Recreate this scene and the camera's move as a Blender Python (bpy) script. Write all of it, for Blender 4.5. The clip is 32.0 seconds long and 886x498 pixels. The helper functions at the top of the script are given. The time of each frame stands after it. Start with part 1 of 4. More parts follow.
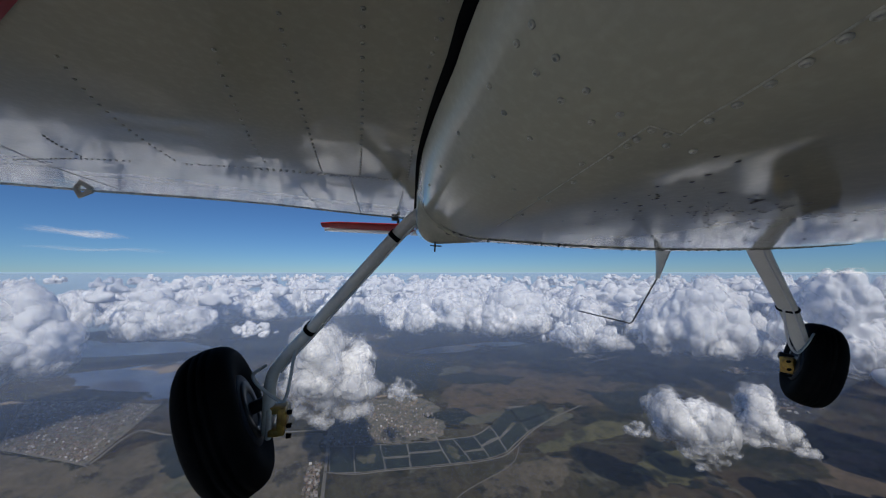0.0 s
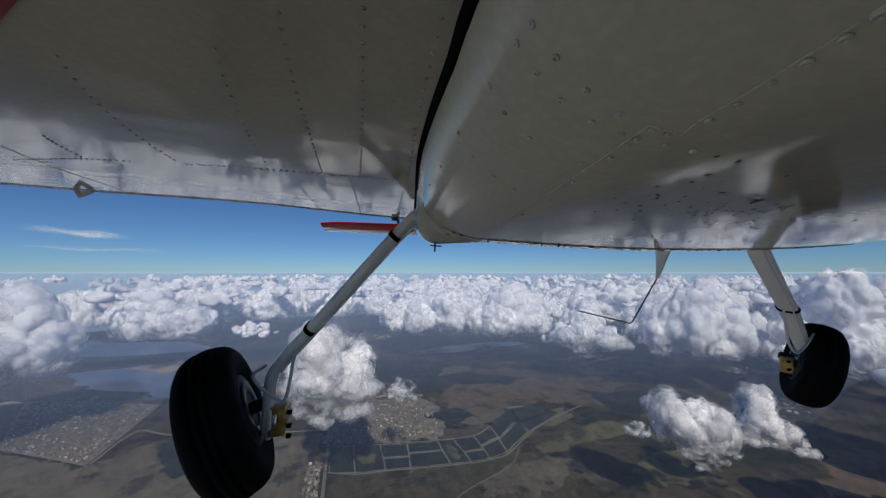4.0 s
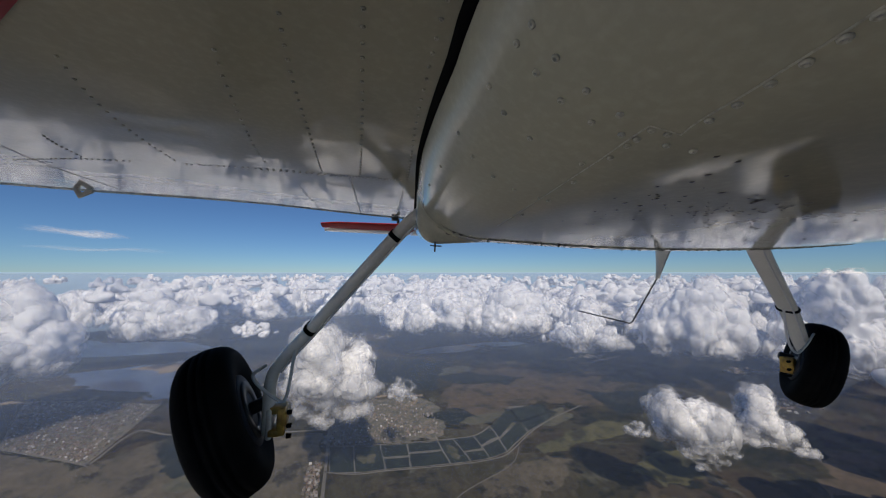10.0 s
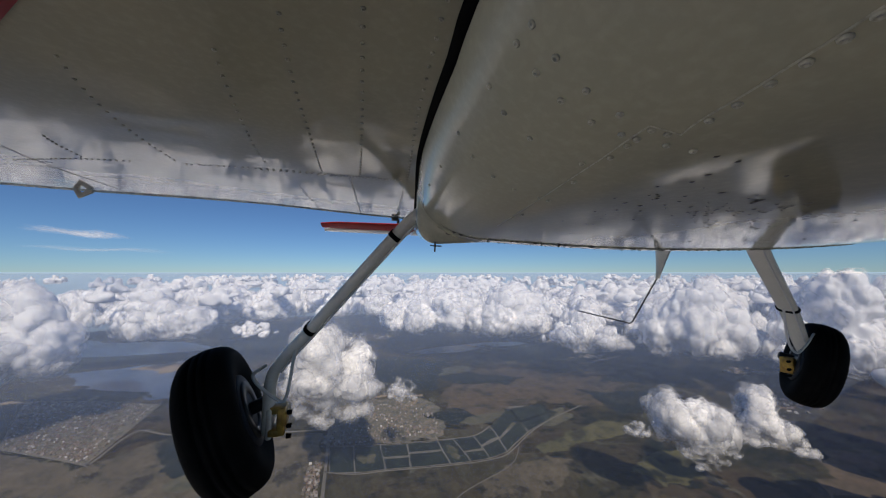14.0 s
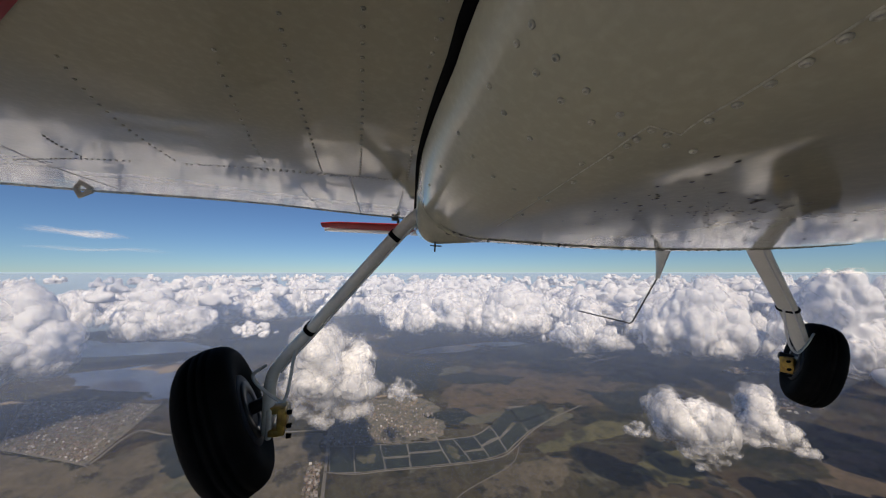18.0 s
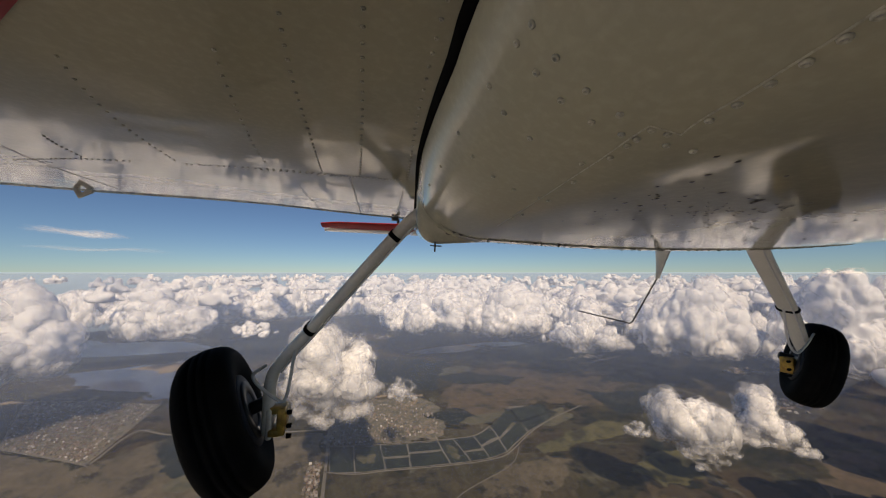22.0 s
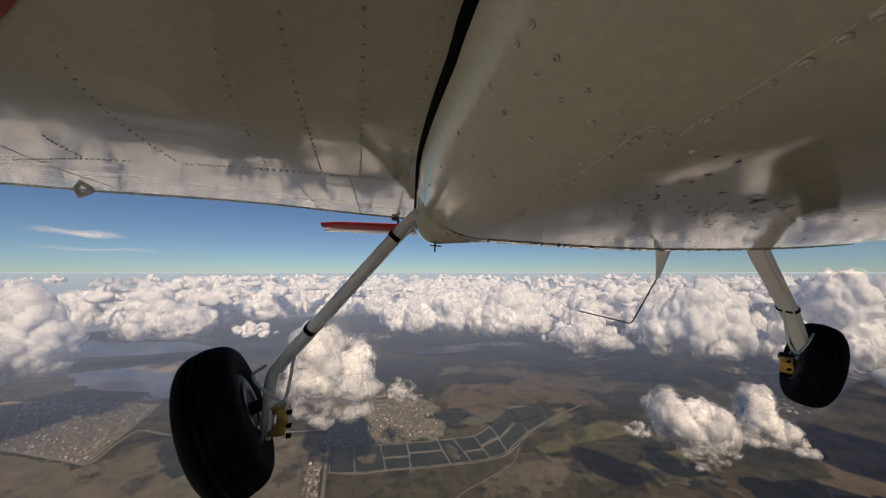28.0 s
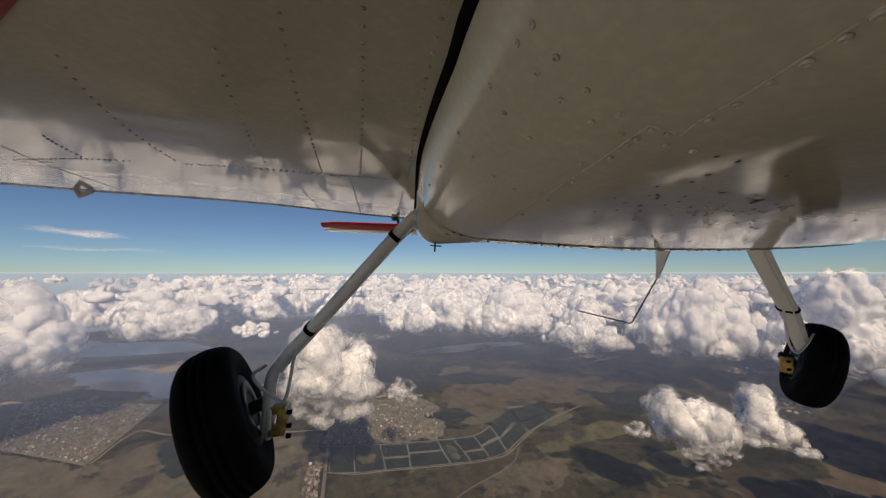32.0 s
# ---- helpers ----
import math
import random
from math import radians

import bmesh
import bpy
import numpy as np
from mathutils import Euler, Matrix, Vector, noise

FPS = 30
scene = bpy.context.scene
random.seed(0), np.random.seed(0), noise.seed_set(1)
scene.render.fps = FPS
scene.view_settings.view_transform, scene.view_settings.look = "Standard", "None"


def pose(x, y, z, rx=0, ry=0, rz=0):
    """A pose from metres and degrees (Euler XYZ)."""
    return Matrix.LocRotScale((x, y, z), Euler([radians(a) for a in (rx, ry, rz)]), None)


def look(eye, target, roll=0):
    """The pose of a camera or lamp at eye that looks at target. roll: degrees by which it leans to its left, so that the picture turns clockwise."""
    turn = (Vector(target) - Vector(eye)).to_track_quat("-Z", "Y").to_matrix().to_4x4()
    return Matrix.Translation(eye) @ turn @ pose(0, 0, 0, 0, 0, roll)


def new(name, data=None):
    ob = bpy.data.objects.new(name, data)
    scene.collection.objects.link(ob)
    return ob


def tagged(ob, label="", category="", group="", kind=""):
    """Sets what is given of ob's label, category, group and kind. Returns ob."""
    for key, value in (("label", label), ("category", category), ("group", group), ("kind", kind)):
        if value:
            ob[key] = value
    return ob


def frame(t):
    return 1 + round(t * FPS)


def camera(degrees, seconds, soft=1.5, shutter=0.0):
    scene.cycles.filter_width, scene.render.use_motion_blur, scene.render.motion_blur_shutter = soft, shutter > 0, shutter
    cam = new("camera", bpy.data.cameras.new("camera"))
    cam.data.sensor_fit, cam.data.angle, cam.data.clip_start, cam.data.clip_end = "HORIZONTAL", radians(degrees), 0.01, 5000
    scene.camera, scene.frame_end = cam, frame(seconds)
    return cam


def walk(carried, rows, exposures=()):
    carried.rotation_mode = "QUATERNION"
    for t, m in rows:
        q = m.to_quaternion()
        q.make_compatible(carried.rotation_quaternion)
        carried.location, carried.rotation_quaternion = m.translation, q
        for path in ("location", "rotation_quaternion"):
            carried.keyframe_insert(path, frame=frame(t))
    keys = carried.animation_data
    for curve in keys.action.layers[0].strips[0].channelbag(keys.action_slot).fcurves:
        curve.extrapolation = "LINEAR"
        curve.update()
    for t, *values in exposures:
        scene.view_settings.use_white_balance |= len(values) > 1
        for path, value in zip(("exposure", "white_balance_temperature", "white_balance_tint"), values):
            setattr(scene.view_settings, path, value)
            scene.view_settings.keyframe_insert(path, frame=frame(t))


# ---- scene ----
# The camera is fixed under the starboard wing root and looks aft; ALT is its height over the land.
ALT = 600.0
EYE = (0.0, 0.0, ALT)
cam = camera(108.0, 32.0, soft=1.1)
VIEW = pose(0, 0, ALT, 94.2, 0, -15.2)
walk(cam, [(0, VIEW), (8, VIEW), (16, VIEW), (24, VIEW), (32, VIEW)],
     exposures=[(0, -0.4, 6500, 9), (9, -0.3, 7100, 11), (14.5, -0.15, 7300, 12), (18, -0.05, 8000, 13), (20, -0.11, 9400, 15), (32, -0.11, 9400, 15)])

# ---- light ----
scene.cycles.transparent_max_bounces = 32
SUN = Vector((-0.02, -0.73, 0.68)).normalized()
world = bpy.data.worlds.new("sky")
scene.world = world
world.use_nodes = True
wn = world.node_tree.nodes
sky = wn.new("ShaderNodeTexSky")
sky.sky_type = "NISHITA"
sky.sun_disc = False
sky.sun_elevation = math.asin(SUN.z)
sky.sun_rotation = math.atan2(SUN.x, SUN.y)
sky.altitude = 2500
sky.air_density, sky.dust_density, sky.ozone_density = 1.0, 0.0, 6.0
wn["Background"].inputs["Strength"].default_value = 0.072
hue = wn.new("ShaderNodeMix")
hue.data_type, hue.blend_type = "RGBA", "MULTIPLY"
hue.inputs[0].default_value, hue.inputs[7].default_value = 1.0, (0.66, 0.905, 1.15, 1)
world.node_tree.links.new(sky.outputs[0], hue.inputs[6])
world.node_tree.links.new(hue.outputs[2], wn["Background"].inputs["Color"])
lamp = bpy.data.lights.new("sun", "SUN")
lamp.energy, lamp.angle, lamp.color = 3.7, radians(0.5), (1.0, 0.95, 0.87)
sun = new("sun", lamp)
sun.matrix_world = look(tuple(SUN * 50 + Vector(EYE)), EYE)


# ---- materials ----
class Mat:
    """A node material under construction."""

    def __init__(self, name, rough=0.5, metal=0.0, colour=(0.5, 0.5, 0.5)):
        self.m = bpy.data.materials.new(name)
        self.m.use_nodes = True
        self.n, self.l = self.m.node_tree.nodes, self.m.node_tree.links
        self.b = self.n["Principled BSDF"]
        self.b.inputs["Base Color"].default_value = (*colour, 1)
        self.b.inputs["Roughness"].default_value = rough
        self.b.inputs["Metallic"].default_value = metal
        self.co = self.n.new("ShaderNodeTexCoord").outputs["Object"]

    def put(self, out, name):
        self.l.new(out, self.b.inputs[name])
        return self

    def noise(self, scale, detail=4, rough=0.55, co=None, stretch=None):
        t = self.n.new("ShaderNodeTexNoise")
        t.inputs["Scale"].default_value = scale
        t.inputs["Detail"].default_value = detail
        t.inputs["Roughness"].default_value = rough
        co = co or self.co
        if stretch:
            mp = self.n.new("ShaderNodeMapping")
            mp.inputs["Scale"].default_value = stretch
            self.l.new(co, mp.inputs["Vector"])
            co = mp.outputs[0]
        self.l.new(co, t.inputs["Vector"])
        return t.outputs[0]

    def voronoi(self, scale, out="Color", feature="F1", stretch=None, co=None):
        t = self.n.new("ShaderNodeTexVoronoi")
        t.feature = feature
        t.inputs["Scale"].default_value = scale
        co = co or self.co
        if stretch:
            mp = self.n.new("ShaderNodeMapping")
            mp.inputs["Scale"].default_value = stretch
            mp.inputs["Rotation"].default_value = (0, 0, 0.5)
            self.l.new(co, mp.inputs["Vector"])
            co = mp.outputs[0]
        self.l.new(co, t.inputs["Vector"])
        return t.outputs[out]

    def ramp(self, fac, *stops):
        r = self.n.new("ShaderNodeValToRGB")
        e = r.color_ramp.elements
        while len(e) < len(stops):
            e.new(0.5)
        for k, (p, col) in zip(e, stops):
            k.position = p
            k.color = (*col, 1) if isinstance(col, tuple) else (col, col, col, 1)
        self.l.new(fac, r.inputs[0])
        return r.outputs[0]

    def mix(self, fac, a, b, blend="MIX"):
        x = self.n.new("ShaderNodeMix")
        x.data_type, x.blend_type = "RGBA", blend
        for v, i in ((fac, 0), (a, 6), (b, 7)):
            if isinstance(v, (int, float)):
                x.inputs[i].default_value = v
            elif isinstance(v, tuple):
                x.inputs[i].default_value = (*v, 1)
            else:
                self.l.new(v, x.inputs[i])
        return x.outputs[2]

    def bump(self, height, strength=0.2, distance=0.01):
        bp = self.n.new("ShaderNodeBump")
        bp.inputs["Strength"].default_value = strength
        bp.inputs["Distance"].default_value = distance
        self.l.new(height, bp.inputs["Height"])
        self.l.new(bp.outputs[0], self.b.inputs["Normal"])
        return self


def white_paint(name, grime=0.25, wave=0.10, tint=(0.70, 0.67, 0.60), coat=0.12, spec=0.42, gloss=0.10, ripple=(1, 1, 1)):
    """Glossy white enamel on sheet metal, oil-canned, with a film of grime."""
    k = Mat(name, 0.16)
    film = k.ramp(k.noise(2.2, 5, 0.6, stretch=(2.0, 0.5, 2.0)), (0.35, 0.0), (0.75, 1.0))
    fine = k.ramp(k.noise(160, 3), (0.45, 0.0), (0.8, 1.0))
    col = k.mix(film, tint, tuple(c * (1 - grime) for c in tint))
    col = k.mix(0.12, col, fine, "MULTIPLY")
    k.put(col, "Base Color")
    k.put(k.ramp(k.noise(9, 4), (0.3, gloss), (0.8, gloss + 0.05)), "Roughness")
    k.b.inputs["Specular IOR Level"].default_value = spec
    k.b.inputs["Coat Weight"].default_value = coat
    k.b.inputs["Coat Roughness"].default_value = 0.05
    k.bump(k.noise(7, 2, 0.4, stretch=ripple), wave, 0.006)
    return k.m


# Wing and belly tints carry dim olive ground bounce; the enamel itself is white.
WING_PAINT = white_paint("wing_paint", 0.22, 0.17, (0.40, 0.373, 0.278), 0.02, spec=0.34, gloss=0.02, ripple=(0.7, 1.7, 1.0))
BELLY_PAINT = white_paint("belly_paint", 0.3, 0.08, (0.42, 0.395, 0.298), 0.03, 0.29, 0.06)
LEG_PAINT = white_paint("leg_paint", 0.15, 0.05)
_k = Mat("red_paint", 0.55)
_k.b.inputs["Specular IOR Level"].default_value = 0.15
_k.put(_k.mix(_k.ramp(_k.noise(6), (0.3, 0.0), (0.8, 1.0)), (0.42, 0.02, 0.02), (0.30, 0.015, 0.015)), "Base Color")
RED_PAINT = _k.m
_k = Mat("black_seal", 0.7)
_k.b.inputs["Specular IOR Level"].default_value = 0.0
_k.put(_k.mix(_k.noise(60), (0.004, 0.004, 0.004), (0.010, 0.010, 0.010)), "Base Color").bump(_k.noise(200), 0.3, 0.002)
BLACK_SEAL = _k.m
_k = Mat("tyre_rubber", 0.8)
_k.put(_k.mix(_k.ramp(_k.noise(18), (0.4, 0.0), (0.8, 1.0)), (0.003, 0.003, 0.003), (0.007, 0.0065, 0.006)), "Base Color").bump(_k.noise(220), 0.35, 0.002)
_k.b.inputs["Specular IOR Level"].default_value = 0.05
TYRE = _k.m
_k = Mat("wheel_alloy", 0.6, 0.0)
_k.b.inputs["Specular IOR Level"].default_value = 0.2
_k.put(_k.mix(_k.noise(30), (0.016, 0.021, 0.034), (0.008, 0.010, 0.015)), "Base Color")
ALLOY = _k.m
_k = Mat("disc_steel", 0.5, 0.4)
_k.put(_k.mix(_k.noise(40), (0.020, 0.018, 0.018), (0.009, 0.008, 0.008)), "Base Color")
STEEL = _k.m
_k = Mat("gold_anodised", 0.4, 0.35)
_k.put(_k.mix(_k.ramp(_k.noise(45), (0.35, 0.0), (0.7, 1.0)), (0.50, 0.29, 0.05), (0.20, 0.11, 0.035)), "Base Color").bump(_k.noise(90), 0.2, 0.002)
GOLD = _k.m
_k = Mat("hose_nylon", 0.4)
_k.put(_k.mix(_k.noise(50), (0.60, 0.59, 0.57), (0.40, 0.39, 0.38)), "Base Color")
HOSE = _k.m
_k = Mat("oil_grime", 0.35)
_k.put(_k.mix(_k.noise(80), (0.010, 0.009, 0.007), (0.04, 0.03, 0.02)), "Base Color")
GRIME = _k.m
_k = Mat("dark_rod", 0.5)
_k.put(_k.mix(_k.noise(50), (0.05, 0.05, 0.05), (0.10, 0.09, 0.08)), "Base Color")
ROD = _k.m
_k = Mat("rivet_paint", 0.3)
_k.put(_k.mix(_k.ramp(_k.noise(300), (0.4, 0.0), (0.7, 1.0)), (0.45, 0.42, 0.325), (0.27, 0.255, 0.20)), "Base Color")
RIVET = _k.m
_k = Mat("seam_grey", 0.6)
_k.put(_k.mix(_k.noise(60), (0.16, 0.15, 0.13), (0.36, 0.34, 0.30)), "Base Color")
SEAM = _k.m


def fringe_material(name, level, most, fine=0.018):
    """A torn veil of vapour: seen where the noise passes level, at most that dense."""
    m = bpy.data.materials.new(name)
    m.use_nodes = True
    n, l = m.node_tree.nodes, m.node_tree.links
    n.remove(n["Principled BSDF"])
    d, t, mx = n.new("ShaderNodeBsdfDiffuse"), n.new("ShaderNodeBsdfTranslucent"), n.new("ShaderNodeMixShader")
    d.inputs[0].default_value = t.inputs[0].default_value = (0.97, 0.97, 0.97, 1)
    mx.inputs[0].default_value = 0.5
    co, ns, rp = n.new("ShaderNodeTexCoord"), n.new("ShaderNodeTexNoise"), n.new("ShaderNodeValToRGB")
    ns.inputs["Scale"].default_value, ns.inputs["Detail"].default_value, ns.inputs["Roughness"].default_value = fine, 5, 0.52
    rp.color_ramp.elements[0].position, rp.color_ramp.elements[1].position = level, level + 0.22
    rp.color_ramp.elements[1].color = (most, most, most, 1)
    clear, veil = n.new("ShaderNodeBsdfTransparent"), n.new("ShaderNodeMixShader")
    for a, b in ((co.outputs["Object"], ns.inputs["Vector"]), (ns.outputs[0], rp.inputs[0]), (d.outputs[0], mx.inputs[1]), (t.outputs[0], mx.inputs[2]), (rp.outputs[0], veil.inputs[0]),
                 (clear.outputs[0], veil.inputs[1]), (mx.outputs[0], veil.inputs[2]), (veil.outputs[0], n["Material Output"].inputs[0])):
        l.new(a, b)
    return m


def vapour(name, depth, relief, thins=True):
    """Dense white vapour that thins out raggedly towards its base; depth: how far light wanders in it, in metres."""
    k = Mat(name, 1.0, 0.0, (0.97, 0.97, 0.97))
    k.b.subsurface_method = "RANDOM_WALK"
    k.b.inputs["Subsurface Weight"].default_value = 1.0
    k.b.inputs["Subsurface Radius"].default_value = (1.0, 0.98, 0.96)
    k.b.inputs["Subsurface Scale"].default_value = depth
    k.b.inputs["Specular IOR Level"].default_value = 0.0
    k.bump(k.noise(0.035, 9, 0.68), relief, 11.0)
    if not thins:
        return k.m
    n, l = k.n, k.l
    co, sp, ad, mu = n.new("ShaderNodeTexCoord"), n.new("ShaderNodeSeparateXYZ"), n.new("ShaderNodeMath"), n.new("ShaderNodeMath")
    mu.operation, mu.inputs[1].default_value = "MULTIPLY", 0.9
    l.new(co.outputs["Generated"], sp.inputs[0])
    l.new(k.noise(0.016, 7, 0.6), mu.inputs[0])
    l.new(sp.outputs[2], ad.inputs[0])
    l.new(mu.outputs[0], ad.inputs[1])
    thick = k.ramp(ad.outputs[0], (0.48, 0.0), (0.74, 1.0))
    clear, mx = n.new("ShaderNodeBsdfTransparent"), n.new("ShaderNodeMixShader")
    l.new(thick, mx.inputs[0])
    l.new(clear.outputs[0], mx.inputs[1])
    l.new(k.b.outputs[0], mx.inputs[2])
    l.new(mx.outputs[0], n["Material Output"].inputs[0])
    return k.m


CLOUD = vapour("cumulus", 34.0, 0.22)
BANK = vapour("cumulus_bank", 22.0, 0.45)
ROW = vapour("cumulus_row", 16.0, 0.5, False)
FRINGES = [fringe_material("cloud_fringe", level, most) for level, most in ((0.30, 0.85), (0.38, 0.75), (0.44, 0.60), (0.48, 0.45))]

_k = Mat("farmland", 0.95)
_w = _k.mix(0.12, _k.co, _k.noise(0.004, 3), "ADD")
_plots = _k.voronoi(0.0042, stretch=(1.0, 1.7, 1.0))
_sep = _k.n.new("ShaderNodeSeparateColor")
_k.l.new(_plots, _sep.inputs[0])
_plot = _k.ramp(_sep.outputs[0], (0.0, (0.105, 0.090, 0.045)), (0.3, (0.205, 0.135, 0.078)), (0.55, (0.150, 0.130, 0.065)),
                (0.78, (0.245, 0.170, 0.105)), (0.95, (0.32, 0.26, 0.18)))
_marsh = _k.ramp(_k.noise(0.0022, 7, 0.62), (0.35, (0.075, 0.078, 0.045)), (0.48, (0.165, 0.135, 0.070)), (0.58, (0.225, 0.145, 0.082)), (0.70, (0.140, 0.095, 0.065)))
_base = _k.mix(_k.ramp(_k.noise(0.0011, 3), (0.42, 0.0), (0.58, 1.0)), _marsh, _plot)
_wood = _k.ramp(_k.noise(0.0035, 8, 0.68), (0.56, 0.0), (0.62, 1.0))
_base = _k.mix(_wood, _base, (0.035, 0.048, 0.036))
_edge = _k.ramp(_k.voronoi(0.0042, "Distance", "DISTANCE_TO_EDGE", (1.0, 1.7, 1.0)), (0.0, 1.0), (0.018, 0.0))
_base = _k.mix(_k.mix(0.5, _edge, _k.ramp(_k.noise(0.004, 3), (0.45, 0.0), (0.6, 1.0)), "MULTIPLY"), _base, (0.30, 0.25, 0.17))
_strips = _k.ramp(_k.noise(0.018, 4, 0.6, stretch=(1.0, 0.22, 1.0)), (0.38, 0.72), (0.62, 1.22))
_base = _k.mix(0.7, _base, _strips, "MULTIPLY")
_pale = _k.ramp(_k.noise(0.007, 8, 0.7, stretch=(1.0, 0.45, 1.0)), (0.57, 0.0), (0.66, 0.8))
_base = _k.mix(_pale, _base, (0.50, 0.45, 0.36))
_bog = _k.ramp(_k.noise(0.010, 7, 0.66), (0.53, 0.0), (0.58, 1.0))
_base = _k.mix(_bog, _base, (0.050, 0.052, 0.040))
_spk = _k.ramp(_k.noise(0.06, 5, 0.7), (0.35, 0.55), (0.7, 1.25))
_base = _k.mix(0.8, _base, _spk, "MULTIPLY")
_k.put(_k.mix(1.0, _base, (0.31, 0.335, 0.32), "MULTIPLY"), "Base Color")
_k.b.inputs["Specular IOR Level"].default_value = 0.1
LAND = _k.m
_k = Mat("lake_water", 0.28, 0.0, (0.03, 0.07, 0.16))
_k.b.inputs["Specular IOR Level"].default_value = 0.2
_k.bump(_k.noise(0.15, 4), 0.15, 0.5)
WATER = _k.m
_k = Mat("pond_water", 0.5)
_k.b.inputs["Specular IOR Level"].default_value = 0.12
_k.put(_k.mix(_k.ramp(_k.noise(0.012, 5), (0.4, 0.0), (0.6, 1.0)), (0.014, 0.021, 0.019), (0.026, 0.034, 0.024)), "Base Color")
POND = _k.m
_k = Mat("track", 0.9)
_k.put(_k.mix(_k.noise(0.05), (0.18, 0.165, 0.135), (0.11, 0.10, 0.082)), "Base Color")
TRACK = _k.m
_k = Mat("town_mix", 0.85)
_g = _k.n.new("ShaderNodeNewGeometry")
_k.put(_k.ramp(_g.outputs["Random Per Island"], (0.0, (0.09, 0.09, 0.08)), (0.35, (0.20, 0.17, 0.14)), (0.65, (0.15, 0.10, 0.075)), (0.9, (0.30, 0.28, 0.26)), (1.0, (0.45, 0.44, 0.42))), "Base Color")
TOWN = _k.m
_k = Mat("town_ground", 0.95)
_k.put(_k.mix(_k.ramp(_k.noise(0.03, 6, 0.7), (0.4, 0.0), (0.62, 1.0)), (0.075, 0.078, 0.055), (0.19, 0.16, 0.12)), "Base Color")
YARD = _k.m
_k = Mat("scrub", 0.95)
_k.put(_k.mix(_k.ramp(_k.noise(0.03, 6, 0.7), (0.35, 0.0), (0.65, 1.0)), (0.040, 0.046, 0.028), (0.12, 0.105, 0.06)), "Base Color")
SCRUB = _k.m
_k = Mat("sand", 0.95)
_k.put(_k.mix(_k.noise(0.02), (0.30, 0.22, 0.14), (0.18, 0.14, 0.09)), "Base Color")
SAND = _k.m


# ---- mesh helpers ----
def part(name, bm, material, parent=None, label="", smooth=True):
    me = bpy.data.meshes.new(name)
    bm.to_mesh(me)
    bm.free()
    return mesh_part(name, me, material, parent, label, smooth)


def mesh_part(name, me, material, parent=None, label="", smooth=True):
    if not me.materials:
        me.materials.append(material)
        me.polygons.foreach_set("use_smooth", [smooth] * len(me.polygons))
    ob = new(name, me)
    ob.parent = parent
    if label:
        tagged(ob, label)
    return ob


def empty(name, parent=None, at=(0, 0, 0), turn=(0, 0, 0)):
    ob = new(name)
    ob.parent = parent
    ob.matrix_basis = pose(*at, *turn)
    return ob


def grid(rows, close_u=False, caps=True):
    """A bmesh skin over rows of points; close_u joins each row into a ring."""
    bm = bmesh.new()
    vs = [[bm.verts.new(p) for p in r] for r in rows]
    n = len(rows[0])
    for a, b in zip(vs, vs[1:]):
        for i in range(n if close_u else n - 1):
            j = (i + 1) % n
            bm.faces.new((a[i], a[j], b[j], b[i]))
    if close_u and caps:
        bm.faces.new(vs[0][::-1])
        bm.faces.new(vs[-1])
    bmesh.ops.recalc_face_normals(bm, faces=bm.faces)
    return bm


def curve_through(pts, steps=8):
    """Points of a Catmull-Rom curve."""
    p = [Vector(q) for q in pts]
    p = [p[0] * 2 - p[1]] + p + [p[-1] * 2 - p[-2]]
    out = []
    for i in range(1, len(p) - 2):
        for s in range(steps):
            t = s / steps
            out.append(0.5 * (2 * p[i] + (p[i + 1] - p[i - 1]) * t + (2 * p[i - 1] - 5 * p[i] + 4 * p[i + 1] - p[i + 2]) * t * t
                              + (3 * p[i] - p[i - 1] - 3 * p[i + 1] + p[i + 2]) * t ** 3))
    return out + [p[-2]]


def sweep(path, ru, rv, ref=(0, 1, 0), sides=12, power=1.0):
    """A bar along path; ru is its half-size along ref, rv across it (numbers or functions of 0..1)."""
    rows, n, ref = [], len(path), Vector(ref)
    for i, p in enumerate(path):
        t = (path[min(i + 1, n - 1)] - path[max(i - 1, 0)]).normalized()
        u = (ref - t * ref.dot(t)).normalized()
        v = t.cross(u)
        f = i / (n - 1)
        a, b = (ru(f) if callable(ru) else ru), (rv(f) if callable(rv) else rv)
        ring = []
        for k in range(sides):
            q = 2 * math.pi * k / sides
            c, s = math.cos(q), math.sin(q)
            c, s = math.copysign(abs(c) ** power, c), math.copysign(abs(s) ** power, s)
            ring.append(p + u * (a * c) + v * (b * s))
        rows.append(ring)
    return grid(rows, True)


def lathe(profile, sides=64):
    """A solid of revolution about x: rings of (x, radius)."""
    return grid([[(x, r * math.cos(2 * math.pi * k / sides), r * math.sin(2 * math.pi * k / sides)) for k in range(sides)] for x, r in profile], True)


def box(bm, c, s, bevel=0.0, turn=None):
    m = Matrix.Translation(c) @ (turn or Matrix()) @ Matrix.Diagonal((*s, 1))
    made = bmesh.ops.create_cube(bm, size=1, matrix=m)["verts"]
    if bevel:
        es = list({e for v in made for e in v.link_edges})
        bmesh.ops.bevel(bm, geom=es, offset=bevel, segments=2, affect="EDGES", profile=0.5)
    return bm


